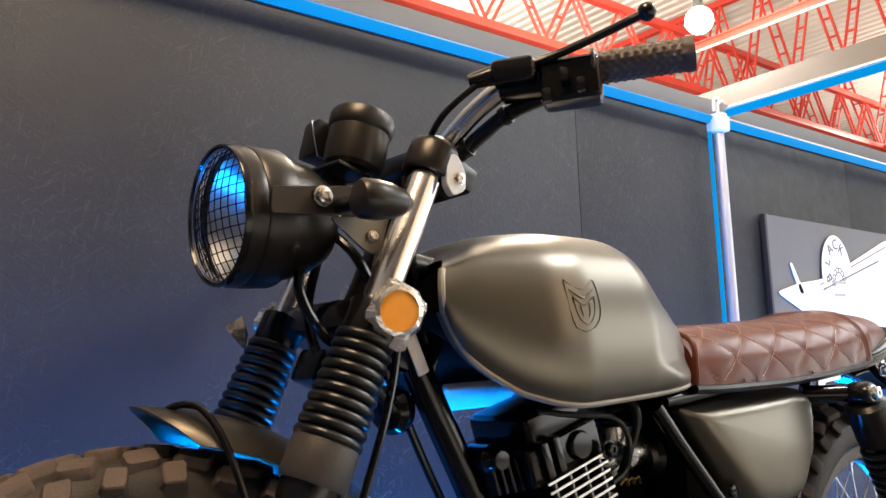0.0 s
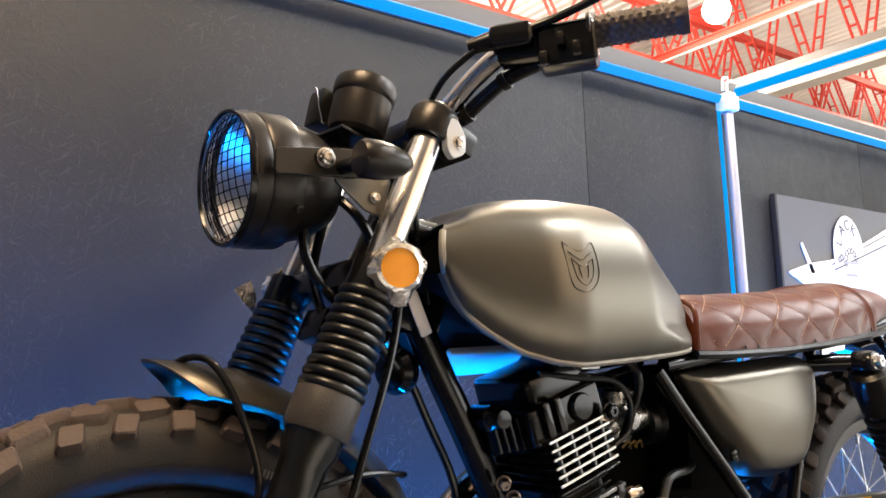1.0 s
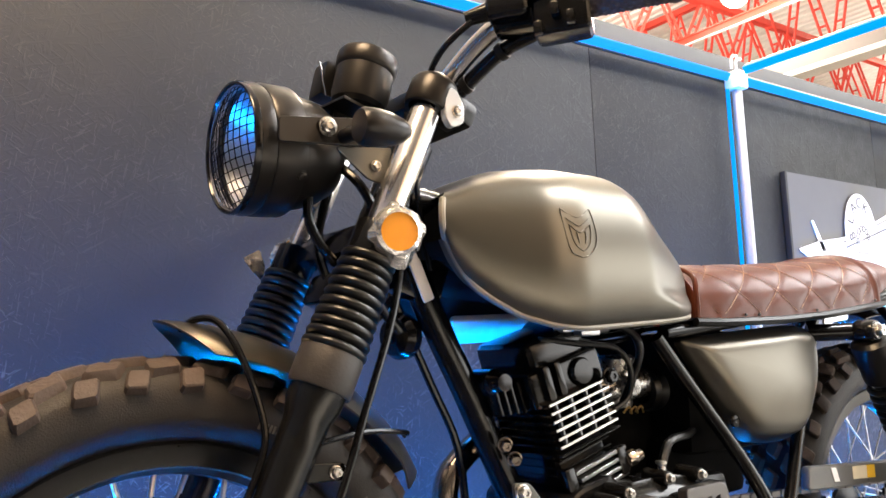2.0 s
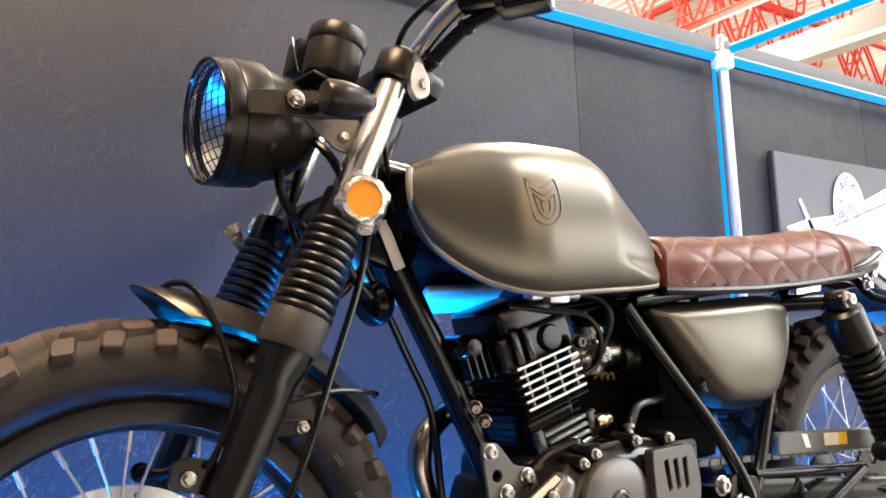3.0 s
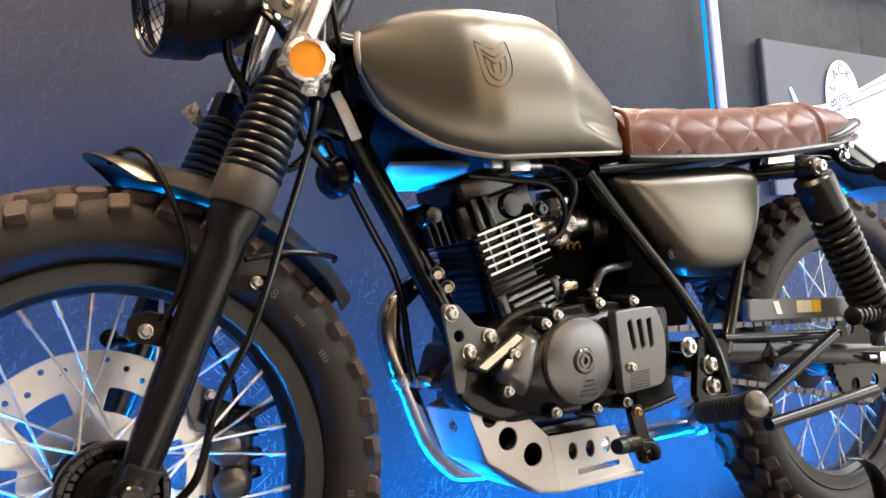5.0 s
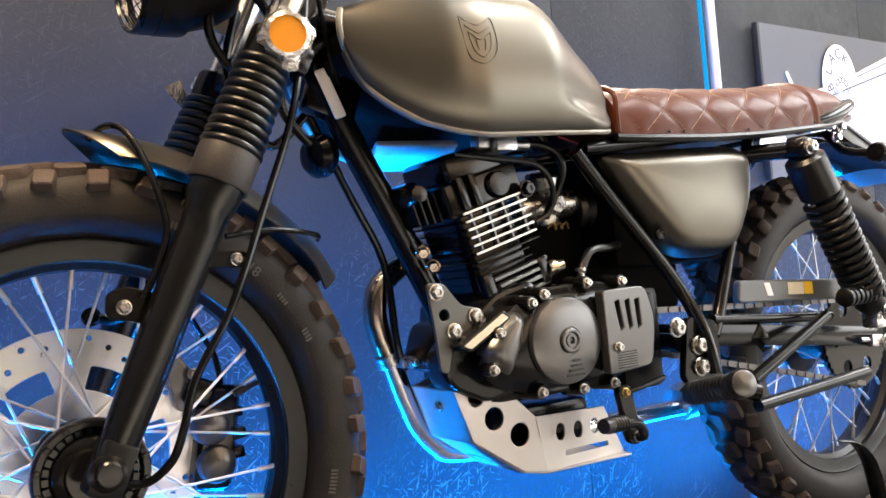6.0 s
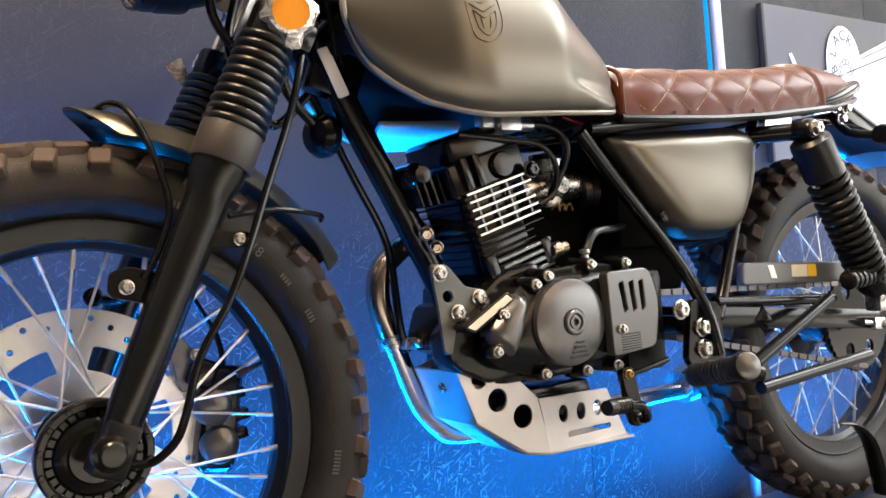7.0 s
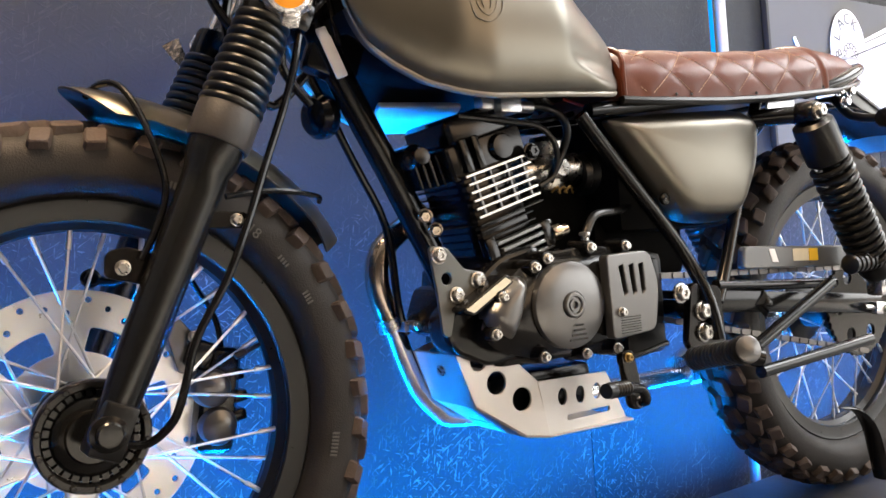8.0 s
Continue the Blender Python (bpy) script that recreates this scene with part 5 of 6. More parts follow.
# engine
def engine():
    bm = bmesh.new()
    rbox(bm, (0.24, 0.17, 0.15), Matrix.Translation((0.59, 0.01, 0.42)), 0.03, 3)
    rbox(bm, (0.13, 0.15, 0.10), Matrix.Translation((0.70, 0.01, 0.44)), 0.03, 3)
    rbox(bm, (0.15, 0.12, 0.07), Matrix.Translation((0.50, 0.0, 0.41)) @ Matrix.Rotation(radians(20), 4, "Y"), 0.02, 3)
    case = part("engine_case", bm, M_CASE, bike, "black single-cylinder engine")
    bm = bmesh.new()
    rbox(bm, (0.18, 0.070, 0.065), Matrix.Translation((0.585, 0, 0.298)), 0.012, 2)
    part("sump", bm, M_CASE, case)
    # generator cover
    out = [(0.452, 0.425), (0.482, 0.459), (0.515, 0.483), (0.56, 0.499), (0.64, 0.503), (0.708, 0.492), (0.722, 0.45), (0.718, 0.40), (0.70, 0.366), (0.64, 0.353), (0.54, 0.355), (0.47, 0.376), (0.445, 0.400)]
    part("engine_cover", pillow(out, 0.093, 0.024, 0.030, 0.02, -1, 0.04, 22, 4.0), M_CASE, case, "gloss black engine cover", 50)
    part("cover_nose", pillow([(0.449, 0.428), (0.472, 0.455), (0.500, 0.474), (0.516, 0.462), (0.503, 0.412), (0.482, 0.384), (0.455, 0.405)], 0.104, 0.015, 0.018, 0.012, -1, 0.02, 14, 4.0), M_CASE2, case, "black cover nose, sheen in its grey", 50)
    bm = bmesh.new()
    lathe(bm, [(0.0635, -0.012), (0.0635, 0.001), (0.0625, 0.0035), (0.0595, 0.0045), (0.045, 0.0068), (0.03, 0.0078), (0.0205, 0.0082), (0.020, 0.0070), (0.0185, 0.0070), (0.0180, 0.0105), (0.016, 0.012), (0.013, 0.012), (0.0115, 0.009), (0.0095, 0.009), (0.009, 0.011), (0.0055, 0.011), (0.005, 0.007), (0, 0.007)], spin((0.569, -0.1195, 0.427), (0.569, -1, 0.427)) @ Matrix.Diagonal((0.92, 0.92, 1, 1)), 56)
    part("cover_disc", bm, M_CASE2, case, "round inspection cap")
    slots = [rounded([(0.645 + 0.0185 * k, 0.473), (0.6565 + 0.0185 * k, 0.476), (0.6625 + 0.0165 * k, 0.434), (0.6525 + 0.0165 * k, 0.428)], 0.003, 3) for k in range(3)]
    me = plate(rounded([(0.628, 0.487), (0.704, 0.489, 0.012), (0.719, 0.442, 0.04), (0.708, 0.379, 0.012), (0.632, 0.375)], 0.004), 0.016, side_plane(-0.125), slots, 0.0018)
    part("sprocket_cover", weld(me), M_CASE2, case, "slotted black sprocket cover, sheen in its grey", 12)
    bm = bmesh.new()
    for k in range(7):
        z = 0.376 + 0.0035 * k
        rbox(bm, (0.036, 0.002, 0.0014), Matrix.Translation((0.662, -0.1325, z + 0.004)), 0)
    part("cast_lettering", bm, M_CASE, case)
    bm = bmesh.new()
    for k in range(4):
        rbox(bm, (0.012 + 0.006 * k, 0.002, 0.0026), Matrix.Translation((0.575, -0.1295 + 0.0012 * k, 0.400 - 0.0065 * k)), 0)
    part("cast_lettering", bm, M_CASE, case)
    for x, z in ((0.546, 0.491), (0.525, 0.481), (0.621, 0.501), (0.685, 0.499), (0.471, 0.447), (0.457, 0.401), (0.530, 0.362), (0.600, 0.357), (0.656, 0.357)):
        bm = bmesh.new()
        lathe(bm, [(0, 0), (0.012, 0), (0.010, 0.03), (0.009, 0.036), (0, 0.0365)], spin((x, -0.074, z), (x, -1, z)), 18)
        part("bolt_lug", bm, M_CASE, case)
        bolt("cover_bolt", (x, -0.1095, z), (0, -1, 0), 0.0052, 0.008, M_STEEL, case)
    bolt("cover_bolt", (0.646, -0.133, 0.409), (0, -1, 0), 0.0052, 0.008, M_STEEL, case)
    part("case_shoulder", plate(rounded([(0.415, 0.42), (0.45, 0.455), (0.50, 0.492), (0.56, 0.505), (0.58, 0.38), (0.47, 0.36), (0.42, 0.385)], 0.012), 0.05, side_plane(-0.050), bevel=0.006), M_CASE, case)
    part("case_ledge", plate(rounded([(0.414, 0.436), (0.428, 0.429), (0.492, 0.463), (0.482, 0.4745)], 0.004), 0.05, side_plane(-0.082), bevel=0.002), M_CASE, case)
    part("paper_label", plate(rounded([(0.4182, 0.4363), (0.4287, 0.4317), (0.488, 0.4658), (0.4797, 0.4716)], 0.0015), 0.001, side_plane(-0.1075), bevel=0.0003), M_CREAM, case, "cream paper sticker")
    # cylinder: fins follow its forward-leaning axis
    base, ax = Vector((0.547, 0, 0.480)), Vector((-0.30, 0, 1)).normalized()
    rot = Matrix.Rotation(-math.atan2(0.30, 1), 4, "Y")
    bm = bmesh.new()
    rbox(bm, (0.09, 0.10, 0.17), Matrix.Translation(base + ax * 0.07) @ rot, 0.012, 3)
    cyl = part("cylinder", bm, M_CASE, case)
    for k in range(13):
        bm = bmesh.new()
        w = 0.150 if k < 6 else 0.158
        d = 0.118 if k < 6 else 0.150
        sx = 0.092 if k < 6 else 0.110
        rbox(bm, (sx, d, 0.0026), Matrix.Translation(base + ax * (0.012 + 0.0112 * k)) @ rot, 0.001, 1)
        part("fin", bm, M_CASE, cyl)
        if k >= 7:
            bm = bmesh.new()
            rbox(bm, (sx - 0.004, 0.0016, 0.0034), Matrix.Translation(base + ax * (0.012 + 0.0112 * k) + Vector((0, -d / 2 - 0.0006, 0))) @ rot, 0.0005, 1)
            part("fin_edge", bm, M_FINEDGE, cyl, "bare metal fin edge")
            if k < 12:
                for q in range(4):
                    bm = bmesh.new()
                    rbox(bm, (0.0042, 0.006, 0.0112), Matrix.Translation(base + ax * (0.0176 + 0.0112 * k) + rot @ Vector((-0.040 + 0.027 * q, -d / 2 + 0.0036, 0))) @ rot, 0.0008, 1)
                    part("fin_web", bm, M_FINGREY, cyl)
    for k, (dx, z0, z1) in enumerate(((-0.042, 0.0, 0.058), (0.052, 0.012, 0.05))):
        bm = bmesh.new()
        rbox(bm, (0.016, 0.018, z1 - z0), Matrix.Translation(base + rot @ Vector((dx, -0.058, (z0 + z1) / 2))) @ rot, 0.003)
        part("cylinder_boss", bm, M_CASE, cyl)
    for k in range(5):
        bm = bmesh.new()
        rbox(bm, (0.096 - 0.012 * (k % 2), 0.010, 0.0052), Matrix.Translation(base + ax * (0.006 + 0.0112 * k) + Vector((0.016, -0.061, 0))) @ rot, 0.001, 1)
        part("fin_rib", bm, M_FINGREY, cyl, "satin grey lower fin")
    # added filler blocks hide the wall and keep the gap behind the sprocket dark
    bm = bmesh.new()
    rbox(bm, (0.085, 0.11, 0.16), Matrix.Translation((0.775, 0.0, 0.405)), 0.015)
    rbox(bm, (0.05, 0.05, 0.05), Matrix.Translation((0.757, -0.055, 0.452)), 0.008)
    part("gearbox_tail", bm, M_SATIN, case, "added black blocks filling the dark gap behind the gearbox")
    # added black box stands in for the dark space behind the cylinder
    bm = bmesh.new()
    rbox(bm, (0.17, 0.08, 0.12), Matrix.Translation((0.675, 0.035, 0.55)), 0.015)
    part("intake_shroud", bm, M_SHADE, case, "added black box for the dark gap behind the cylinder")
    # head
    hb = base + ax * 0.144
    bm = bmesh.new()
    rbox(bm, (0.125, 0.13, 0.05), Matrix.Translation(hb + ax * 0.022) @ rot, 0.008, 3)
    rbox(bm, (0.10, 0.11, 0.05), Matrix.Translation(hb + ax * 0.06 + Vector((0.006, 0, 0))) @ rot, 0.014, 3)
    lathe(bm, [(0, 0), (0.019, 0), (0.019, 0.004), (0.016, 0.008), (0, 0.009)], spin(hb + ax * 0.03 + Vector((0.022, -0.064, 0)), hb + ax * 0.03 + Vector((0.022, -1, 0))), 28)
    for dx in (-0.04, -0.02):
        rbox(bm, (0.011, 0.016, 0.045), Matrix.Translation(hb + rot @ Vector((dx, -0.066, 0.028))) @ rot, 0.003)
    head = part("cylinder_head", bm, M_CASE, case)
    for k in range(4):
        bm = bmesh.new()
        rbox(bm, (0.0045, 0.10 - 0.008 * k, 0.042 - 0.003 * k), Matrix.Translation(hb + rot @ Vector((-0.068 - 0.009 * k, 0.0, 0.020))) @ rot, 0.001, 1)
        part("head_fin", bm, M_CASE, head)
    bm = bmesh.new()
    lathe(bm, [(0, -0.03), (0.012, -0.03), (0.018, -0.024), (0.018, 0.012), (0.013, 0.018), (0.011, 0.03), (0, 0.031)], spin(hb + rot @ Vector((-0.088, -0.02, 0.046)), hb + rot @ Vector((-0.088, -1, 0.046))), 22)
    part("valve_cap", bm, M_CASE, head)
    bolt("head_nut", hb + rot @ Vector((0.058, -0.075, 0.004)), (0, -1, 0), 0.009, 0.01, M_CASE, case)
    # carburettor
    bm = bmesh.new()
    cb = Vector((0.643, -0.01, 0.620))
    lathe(bm, [(0, -0.03), (0.019, -0.03), (0.021, -0.024), (0.021, 0.02), (0.027, 0.022), (0.028, 0.04), (0.022, 0.046), (0, 0.047)], Matrix.Translation(cb), 24)
    lathe(bm, [(0, -0.055), (0.02, -0.055), (0.022, -0.05), (0.022, 0.05), (0, 0.05)], spin(cb, cb + Vector((1, 0, 0.08))), 24)
    lathe(bm, [(0, 0), (0.016, 0), (0.017, 0.008), (0.012, 0.012), (0, 0.012)], spin(cb + Vector((0, -0.022, 0)), cb + Vector((0, -1, 0))), 20)
    carb = part("carburettor", bm, M_STEEL, case, "grey metal carburettor")
    bm = bmesh.new()
    for k in range(3):
        tube(bm, [cb + Vector((-0.02 + 0.012 * k, -0.028, -0.036)), cb + Vector((-0.012 + 0.012 * k, -0.032, -0.028)), cb + Vector((-0.006 + 0.012 * k, -0.03, -0.038))], 0.0016, 6, 3)
    part("linkage", bm, M_BRASS, carb, "brass linkage")
    # front mount
    me = plate(rounded([(0.378, 0.522), (0.401, 0.520), (0.425, 0.491), (0.457, 0.484), (0.457, 0.464), (0.408, 0.446), (0.399, 0.412), (0.390, 0.414), (0.386, 0.464)], 0.006), 0.005, side_plane(-0.079), [ring_pts(0.399, 0.482, 0.0085, 18)])
    keep(part("engine_mount", me, M_GUSSET, bike, "dark grey engine mount plate"))
    for x, z in ((0.389, 0.511), (0.444, 0.477), (0.411, 0.461)):
        keep(bolt("mount_bolt", (x, -0.0815, z), (0, -1, 0), 0.0078, 0.009, M_STEEL, bike))
    # gear lever
    bm = bmesh.new()
    tube(bm, [(0.686, -0.105, 0.276), (0.684, -0.128, 0.280), (0.668, -0.136, 0.300), (0.640, -0.140, 0.307)], 0.007, 12, 4)
    part("gear_lever", bm, M_CASE, case, "black gear lever")
    bm = bmesh.new()
    join(bm, plate(rounded([(0.674, 0.268), (0.697, 0.268), (0.680, 0.350), (0.660, 0.350)], 0.009), 0.012, side_plane(-0.108), bevel=0.002))
    tube(bm, [(0.669, -0.116, 0.342), (0.70, -0.116, 0.345), (0.75, -0.112, 0.352)], 0.004, 10, 3)
    part("gear_linkage", bm, M_CASE, case, "black gear linkage")
    bolt("linkage_bolt", (0.686, -0.115, 0.277), (0, -1, 0), 0.006, 0.008, M_STEEL, case)
    bolt("linkage_bolt", (0.669, -0.115, 0.342), (0, -1, 0), 0.005, 0.007, M_BRASS, case)
    bm = bmesh.new()
    lathe(bm, [(0, 0), (0.0095, 0), (0.011, 0.003), (0.0095, 0.006), (0.011, 0.009), (0.0095, 0.012), (0.011, 0.015), (0.0095, 0.018), (0.011, 0.021), (0.0095, 0.024), (0.011, 0.027), (0.0095, 0.03), (0.0115, 0.036), (0.010, 0.046), (0, 0.047)], spin((0.638, -0.141, 0.307), (0.587, -0.150, 0.311)), 18)
    part("gear_lever_rubber", bm, M_BOOT, case, "ribbed rubber sleeve")
    return case


engine()

# skid plate
M_SKID = mat("bead_blasted_aluminium", (0.66, 0.62, 0.58), 0.42, 1.0, 0.08, 10, 0.12, 500)
front = [(0.416, 0.384), (0.453, 0.394), (0.502, 0.370), (0.541, 0.333), (0.556, 0.259), (0.516, 0.267), (0.440, 0.318)]
rear = [(0.541, 0.333), (0.680, 0.325), (0.717, 0.254), (0.556, 0.259)]
round_holes = [ring_pts(0.448, 0.373, 0.0130, 22), ring_pts(0.474, 0.342, 0.0160, 22), ring_pts(0.513, 0.315, 0.0165, 22)]
slots = [ring_pts(0.586, 0.306, 0.0100, 20, 0.0128), ring_pts(0.622, 0.303, 0.0100, 20, 0.0128), ring_pts(0.657, 0.302, 0.0095, 20, 0.012), rounded([(0.592, 0.281), (0.684, 0.277), (0.684, 0.268), (0.592, 0.271)], 0.004)]
# the rear half is folded towards the frame along the line between the two outlines
FOLD = Matrix.Translation((0.549, -0.062, 0)) @ Matrix.Rotation(radians(7), 4, "Z") @ Matrix.Translation((-0.549, 0.062, 0))
bm = bmesh.new()
join(bm, plate(front, 0.004, side_plane(-0.062), round_holes))
join(bm, plate(rear, 0.004, FOLD @ side_plane(-0.062), slots))
skid = keep(part("skid_plate", bm, M_SKID, bike, "brushed aluminium skid plate with round holes"))
bm = bmesh.new()
join(bm, plate(front, 0.004, side_plane(0.040), round_holes))
join(bm, plate(rear, 0.004, side_plane(0.040), slots))
part("skid_side", bm, M_SKID, skid)
bm = bmesh.new()
pts = [(0.417, 0.386), (0.441, 0.317), (0.517, 0.265), (0.556, 0.257), (0.715, 0.253)]
for (xa, za), (xb, zb) in zip(pts, pts[1:]):
    d = Vector((xb - xa, 0, zb - za))
    rbox(bm, (d.length, 0.100, 0.0038), Matrix.Translation(((xa + xb) / 2, -0.011, (za + zb) / 2)) @ Matrix.Rotation(-math.atan2(d.z, d.x), 4, "Y"), 0.001, 1)
part("skid_front", bm, M_SKID, skid)
keep(bolt("skid_bolt", (0.424, -0.015, 0.362), (-1, 0, -0.3), 0.006, 0.006, M_STEEL, bike))

# exhaust
bm = bmesh.new()
tube(bm, [(0.455, 0.05, 0.575), (0.43, 0.055, 0.555), (0.405, 0.055, 0.539), (0.383, 0.055, 0.517), (0.376, 0.055, 0.488), (0.381, 0.055, 0.456), (0.393, 0.055, 0.423)], 0.0165, 20, 5)
keep(part("exhaust_header", bm, M_PIPE, bike, "heat-tinted bronze exhaust header"))
bm = bmesh.new()
tube(bm, [(0.391, 0.055, 0.428), (0.409, 0.055, 0.372), (0.427, 0.055, 0.329), (0.455, 0.057, 0.297), (0.485, 0.06, 0.281), (0.60, 0.072, 0.270), (0.80, 0.08, 0.268), (1.0, 0.09, 0.264)], 0.0155, 20, 5)
keep(part("exhaust_pipe", bm, M_HEADER, bike, "bright steel exhaust pipe"))
bm = bmesh.new()
lathe(bm, [(0.0165, -0.008), (0.0195, -0.008), (0.0195, 0.008), (0.0165, 0.008)], spin((0.392, 0.055, 0.424), (0.409, 0.055, 0.372)), 24)
rbox(bm, (0.02, 0.03, 0.014), Matrix.Translation((0.402, 0.033, 0.420)), 0.003)
clamp = keep(part("exhaust_clamp", bm, M_STEEL, bike, "steel pipe clamp"))
keep(bolt("exhaust_clamp_bolt", (0.406, 0.019, 0.420), (0.3, -1, 0), 0.006, 0.012, M_STEEL, bike))
bm = bmesh.new()
lathe(bm, [(0, 0), (0.03, 0), (0.036, 0.03), (0.038, 0.08), (0.038, 0.40), (0.03, 0.44), (0.015, 0.445), (0, 0.43)], spin((0.99, 0.095, 0.252), (1.5, 0.15, 0.34)), 32)
part("silencer", bm, M_CHROME, bike, "chrome silencer")


# rear end
for side in (-1, 1):
    a, b = Vector((1.045, 0.155 * side, 0.690)), Vector((1.225, 0.150 * side, 0.395))
    m = spin(a, b)
    L = (b - a).length
    bm = bmesh.new()
    lathe(bm, [(0, 0.012), (0.024, 0.014), (0.031, 0.02), (0.032, 0.03), (0.032, 0.088), (0.026, 0.094), (0.014, 0.096), (0.012, L - 0.05), (0.024, L - 0.05), (0.026, L - 0.03), (0.018, L - 0.015), (0, L - 0.012)], m, 32)
    shock = part("shock_absorber", bm, M_SATIN, bike, "black rear shock absorber with coil spring")
    bm = bmesh.new()
    turns = 13
    pts = [m @ Vector((0.0285 * math.cos(2 * math.pi * k / 14), 0.0285 * math.sin(2 * math.pi * k / 14), 0.092 + (L - 0.145) * k / (14 * turns))) for k in range(14 * turns + 1)]
    tube(bm, pts, 0.0060, 8, 1)
    part("spring", bm, M_SATIN, shock, "black coil spring")
    bm = bmesh.new()
    lathe(bm, [(0.008, -0.016), (0.016, -0.016), (0.018, -0.012), (0.018, 0.012), (0.016, 0.016), (0.008, 0.016)], spin(a, a + Vector((0, side, 0))), 24)
    part("shock_eye", bm, M_BLACK, shock)
    bolt("shock_nut", a + Vector((0, 0.016 * side, 0)), (0, side, 0), 0.0095, 0.012, M_STEEL, bike)
    bm = bmesh.new()
    tube(bm, [(0.99, 0.088 * side, 0.69), (1.045, 0.14 * side, 0.690)], 0.014, 14)
    part("shock_mount", bm, M_BLACK, bike)
    # swingarm
    bm = bmesh.new()
    rbox(bm, (0.48, 0.022, 0.036), Matrix.Translation((1.06, 0.098 * side, 0.378)) @ Matrix.Rotation(radians(6.5), 4, "Y"), 0.006)
    part("swingarm", bm, M_BLACK, bike, "black box-section swingarm")
bm = bmesh.new()
tube(bm, [(0.86, -0.105, 0.425), (0.98, -0.105, 0.415), (1.16, -0.105, 0.402)], 0.009, 12, 3)
part("swingarm_brace", bm, M_BLACK, bike)
bm = bmesh.new()
tube(bm, [(0.83, -0.12, 0.39), (0.83, 0.12, 0.39)], 0.016, 16)
part("pivot_shaft", bm, M_CASE, bike)
# chain guard and chain
M_GUARD = mat("grey_guard_plastic", (0.11, 0.115, 0.117), 0.3, 0.0, 0.1, 12, 0.04, 300)
me = plate(rounded([(0.935, 0.478, 0.006), (1.215, 0.462, 0.006), (1.245, 0.43, 0.012), (0.93, 0.447, 0.006)], 0.008), 0.014, side_plane(-0.099), bevel=0.003)
guard = part("chain_guard", me, M_GUARD, bike, "grey chain guard with stickers")
part("sticker", plate([(1.095, 0.467), (1.118, 0.4655), (1.118, 0.445), (1.095, 0.4465)], 0.001, side_plane(-0.1066), bevel=0.0003), M_YELLOW, guard, "yellow sticker")
part("sticker", plate([(1.052, 0.469), (1.093, 0.467), (1.093, 0.4465), (1.052, 0.449)], 0.001, side_plane(-0.1066), bevel=0.0003), M_CREAM, guard, "pale sticker")
part("sticker", plate([(0.99, 0.473), (1.004, 0.472), (1.012, 0.45), (0.998, 0.451)], 0.001, side_plane(-0.1066), bevel=0.0003), M_PRINT, guard, "white sticker")
chain_me = None
run = []
for z0, z1 in ((0.335, 0.27), (0.402, 0.43)):
    a, b = Vector((0.78, -0.07, z0 + 0.045)), Vector((1.30, -0.07, z1 - 0.01))
    n = int((b - a).length / 0.0127)
    for k in range(n):
        run.append((a + (b - a) * (k + 0.5) / n, math.atan2((b - a).z, (b - a).x), k % 2))
mesh_link = []
for w in (0.011, 0.007):
    bm = bmesh.new()
    for yy in (-w / 2, w / 2):
        join(bm, plate(rounded([(-0.0105, 0.0045), (0.0105, 0.0045), (0.0105, -0.0045), (-0.0105, -0.0045)], 0.0045, 3), 0.0014, side_plane(yy), bevel=0.0002))
    me = bpy.data.meshes.new("chain_link")
    bm.to_mesh(me)
    bm.free()
    mesh_link.append(me)
sprocket = part("rear_sprocket", plate([((0.092 + 0.004 * (k % 2)) * math.cos(math.pi * k / 42), (0.092 + 0.004 * (k % 2)) * math.sin(math.pi * k / 42)) for k in range(84)], 0.006, Matrix.Translation((REAR.x, 0, REAR.z)) @ side_plane(-0.07), [ring_pts(0.062 * math.cos(a), 0.062 * math.sin(a), 0.014, 14) for a in (2 * math.pi * k / 6 for k in range(6))]), M_CASE, bike, "black rear sprocket")
for p, a, k in run:
    ob = part("chain_link", mesh_link[k], M_CHAIN, sprocket)
    ob.matrix_local = Matrix.Translation(p) @ Matrix.Rotation(-a, 4, "Y")
# foot pegs
bm = bmesh.new()
prof = [(0, 0), (0.013, 0)]
for k in range(12):
    prof += [(0.0165, 0.003 + 0.0092 * k), (0.0165, 0.0085 + 0.0092 * k), (0.0145, 0.0095 + 0.0092 * k), (0.0145, 0.0118 + 0.0092 * k)]
prof += [(0.019, 0.116), (0.019, 0.122), (0.0, 0.123)]
lathe(bm, prof, spin((0.766, -0.135, 0.338), (0.724, -0.262, 0.366)), 24)
peg = keep(part("foot_peg", bm, M_BOOT, bike, "ribbed rubber foot peg"))
bm = bmesh.new()
lathe(bm, [(0, 0), (0.017, 0), (0.0175, 0.002), (0.015, 0.0035), (0, 0.004)], spin((0.7265, -0.2545, 0.3645), (0.690, -0.3645, 0.3885)), 24)
part("peg_cap", bm, M_CASE2, peg, "worn metal end cap")
bm = bmesh.new()
tube(bm, [(0.890, -0.145, 0.340), (1.096, -0.14, 0.417)], 0.0095, 14)
tube(bm, [(0.890, -0.15, 0.303), (1.196, -0.14, 0.313)], 0.0095, 14)
tube(bm, [(0.85, -0.13, 0.338), (0.895, -0.147, 0.322)], 0.014, 14)
keep(part("peg_hanger", bm, M_BLACK, bike, "black tubular peg hanger"))
bm = bmesh.new()
prof = [(0, 0), (0.012, 0)]
for k in range(10):
    prof += [(0.0165, 0.003 + 0.0115 * k), (0.0165, 0.009 + 0.0115 * k), (0.0135, 0.0105 + 0.0115 * k), (0.0135, 0.0135 + 0.0115 * k)]
prof += [(0.015, 0.12), (0, 0.122)]
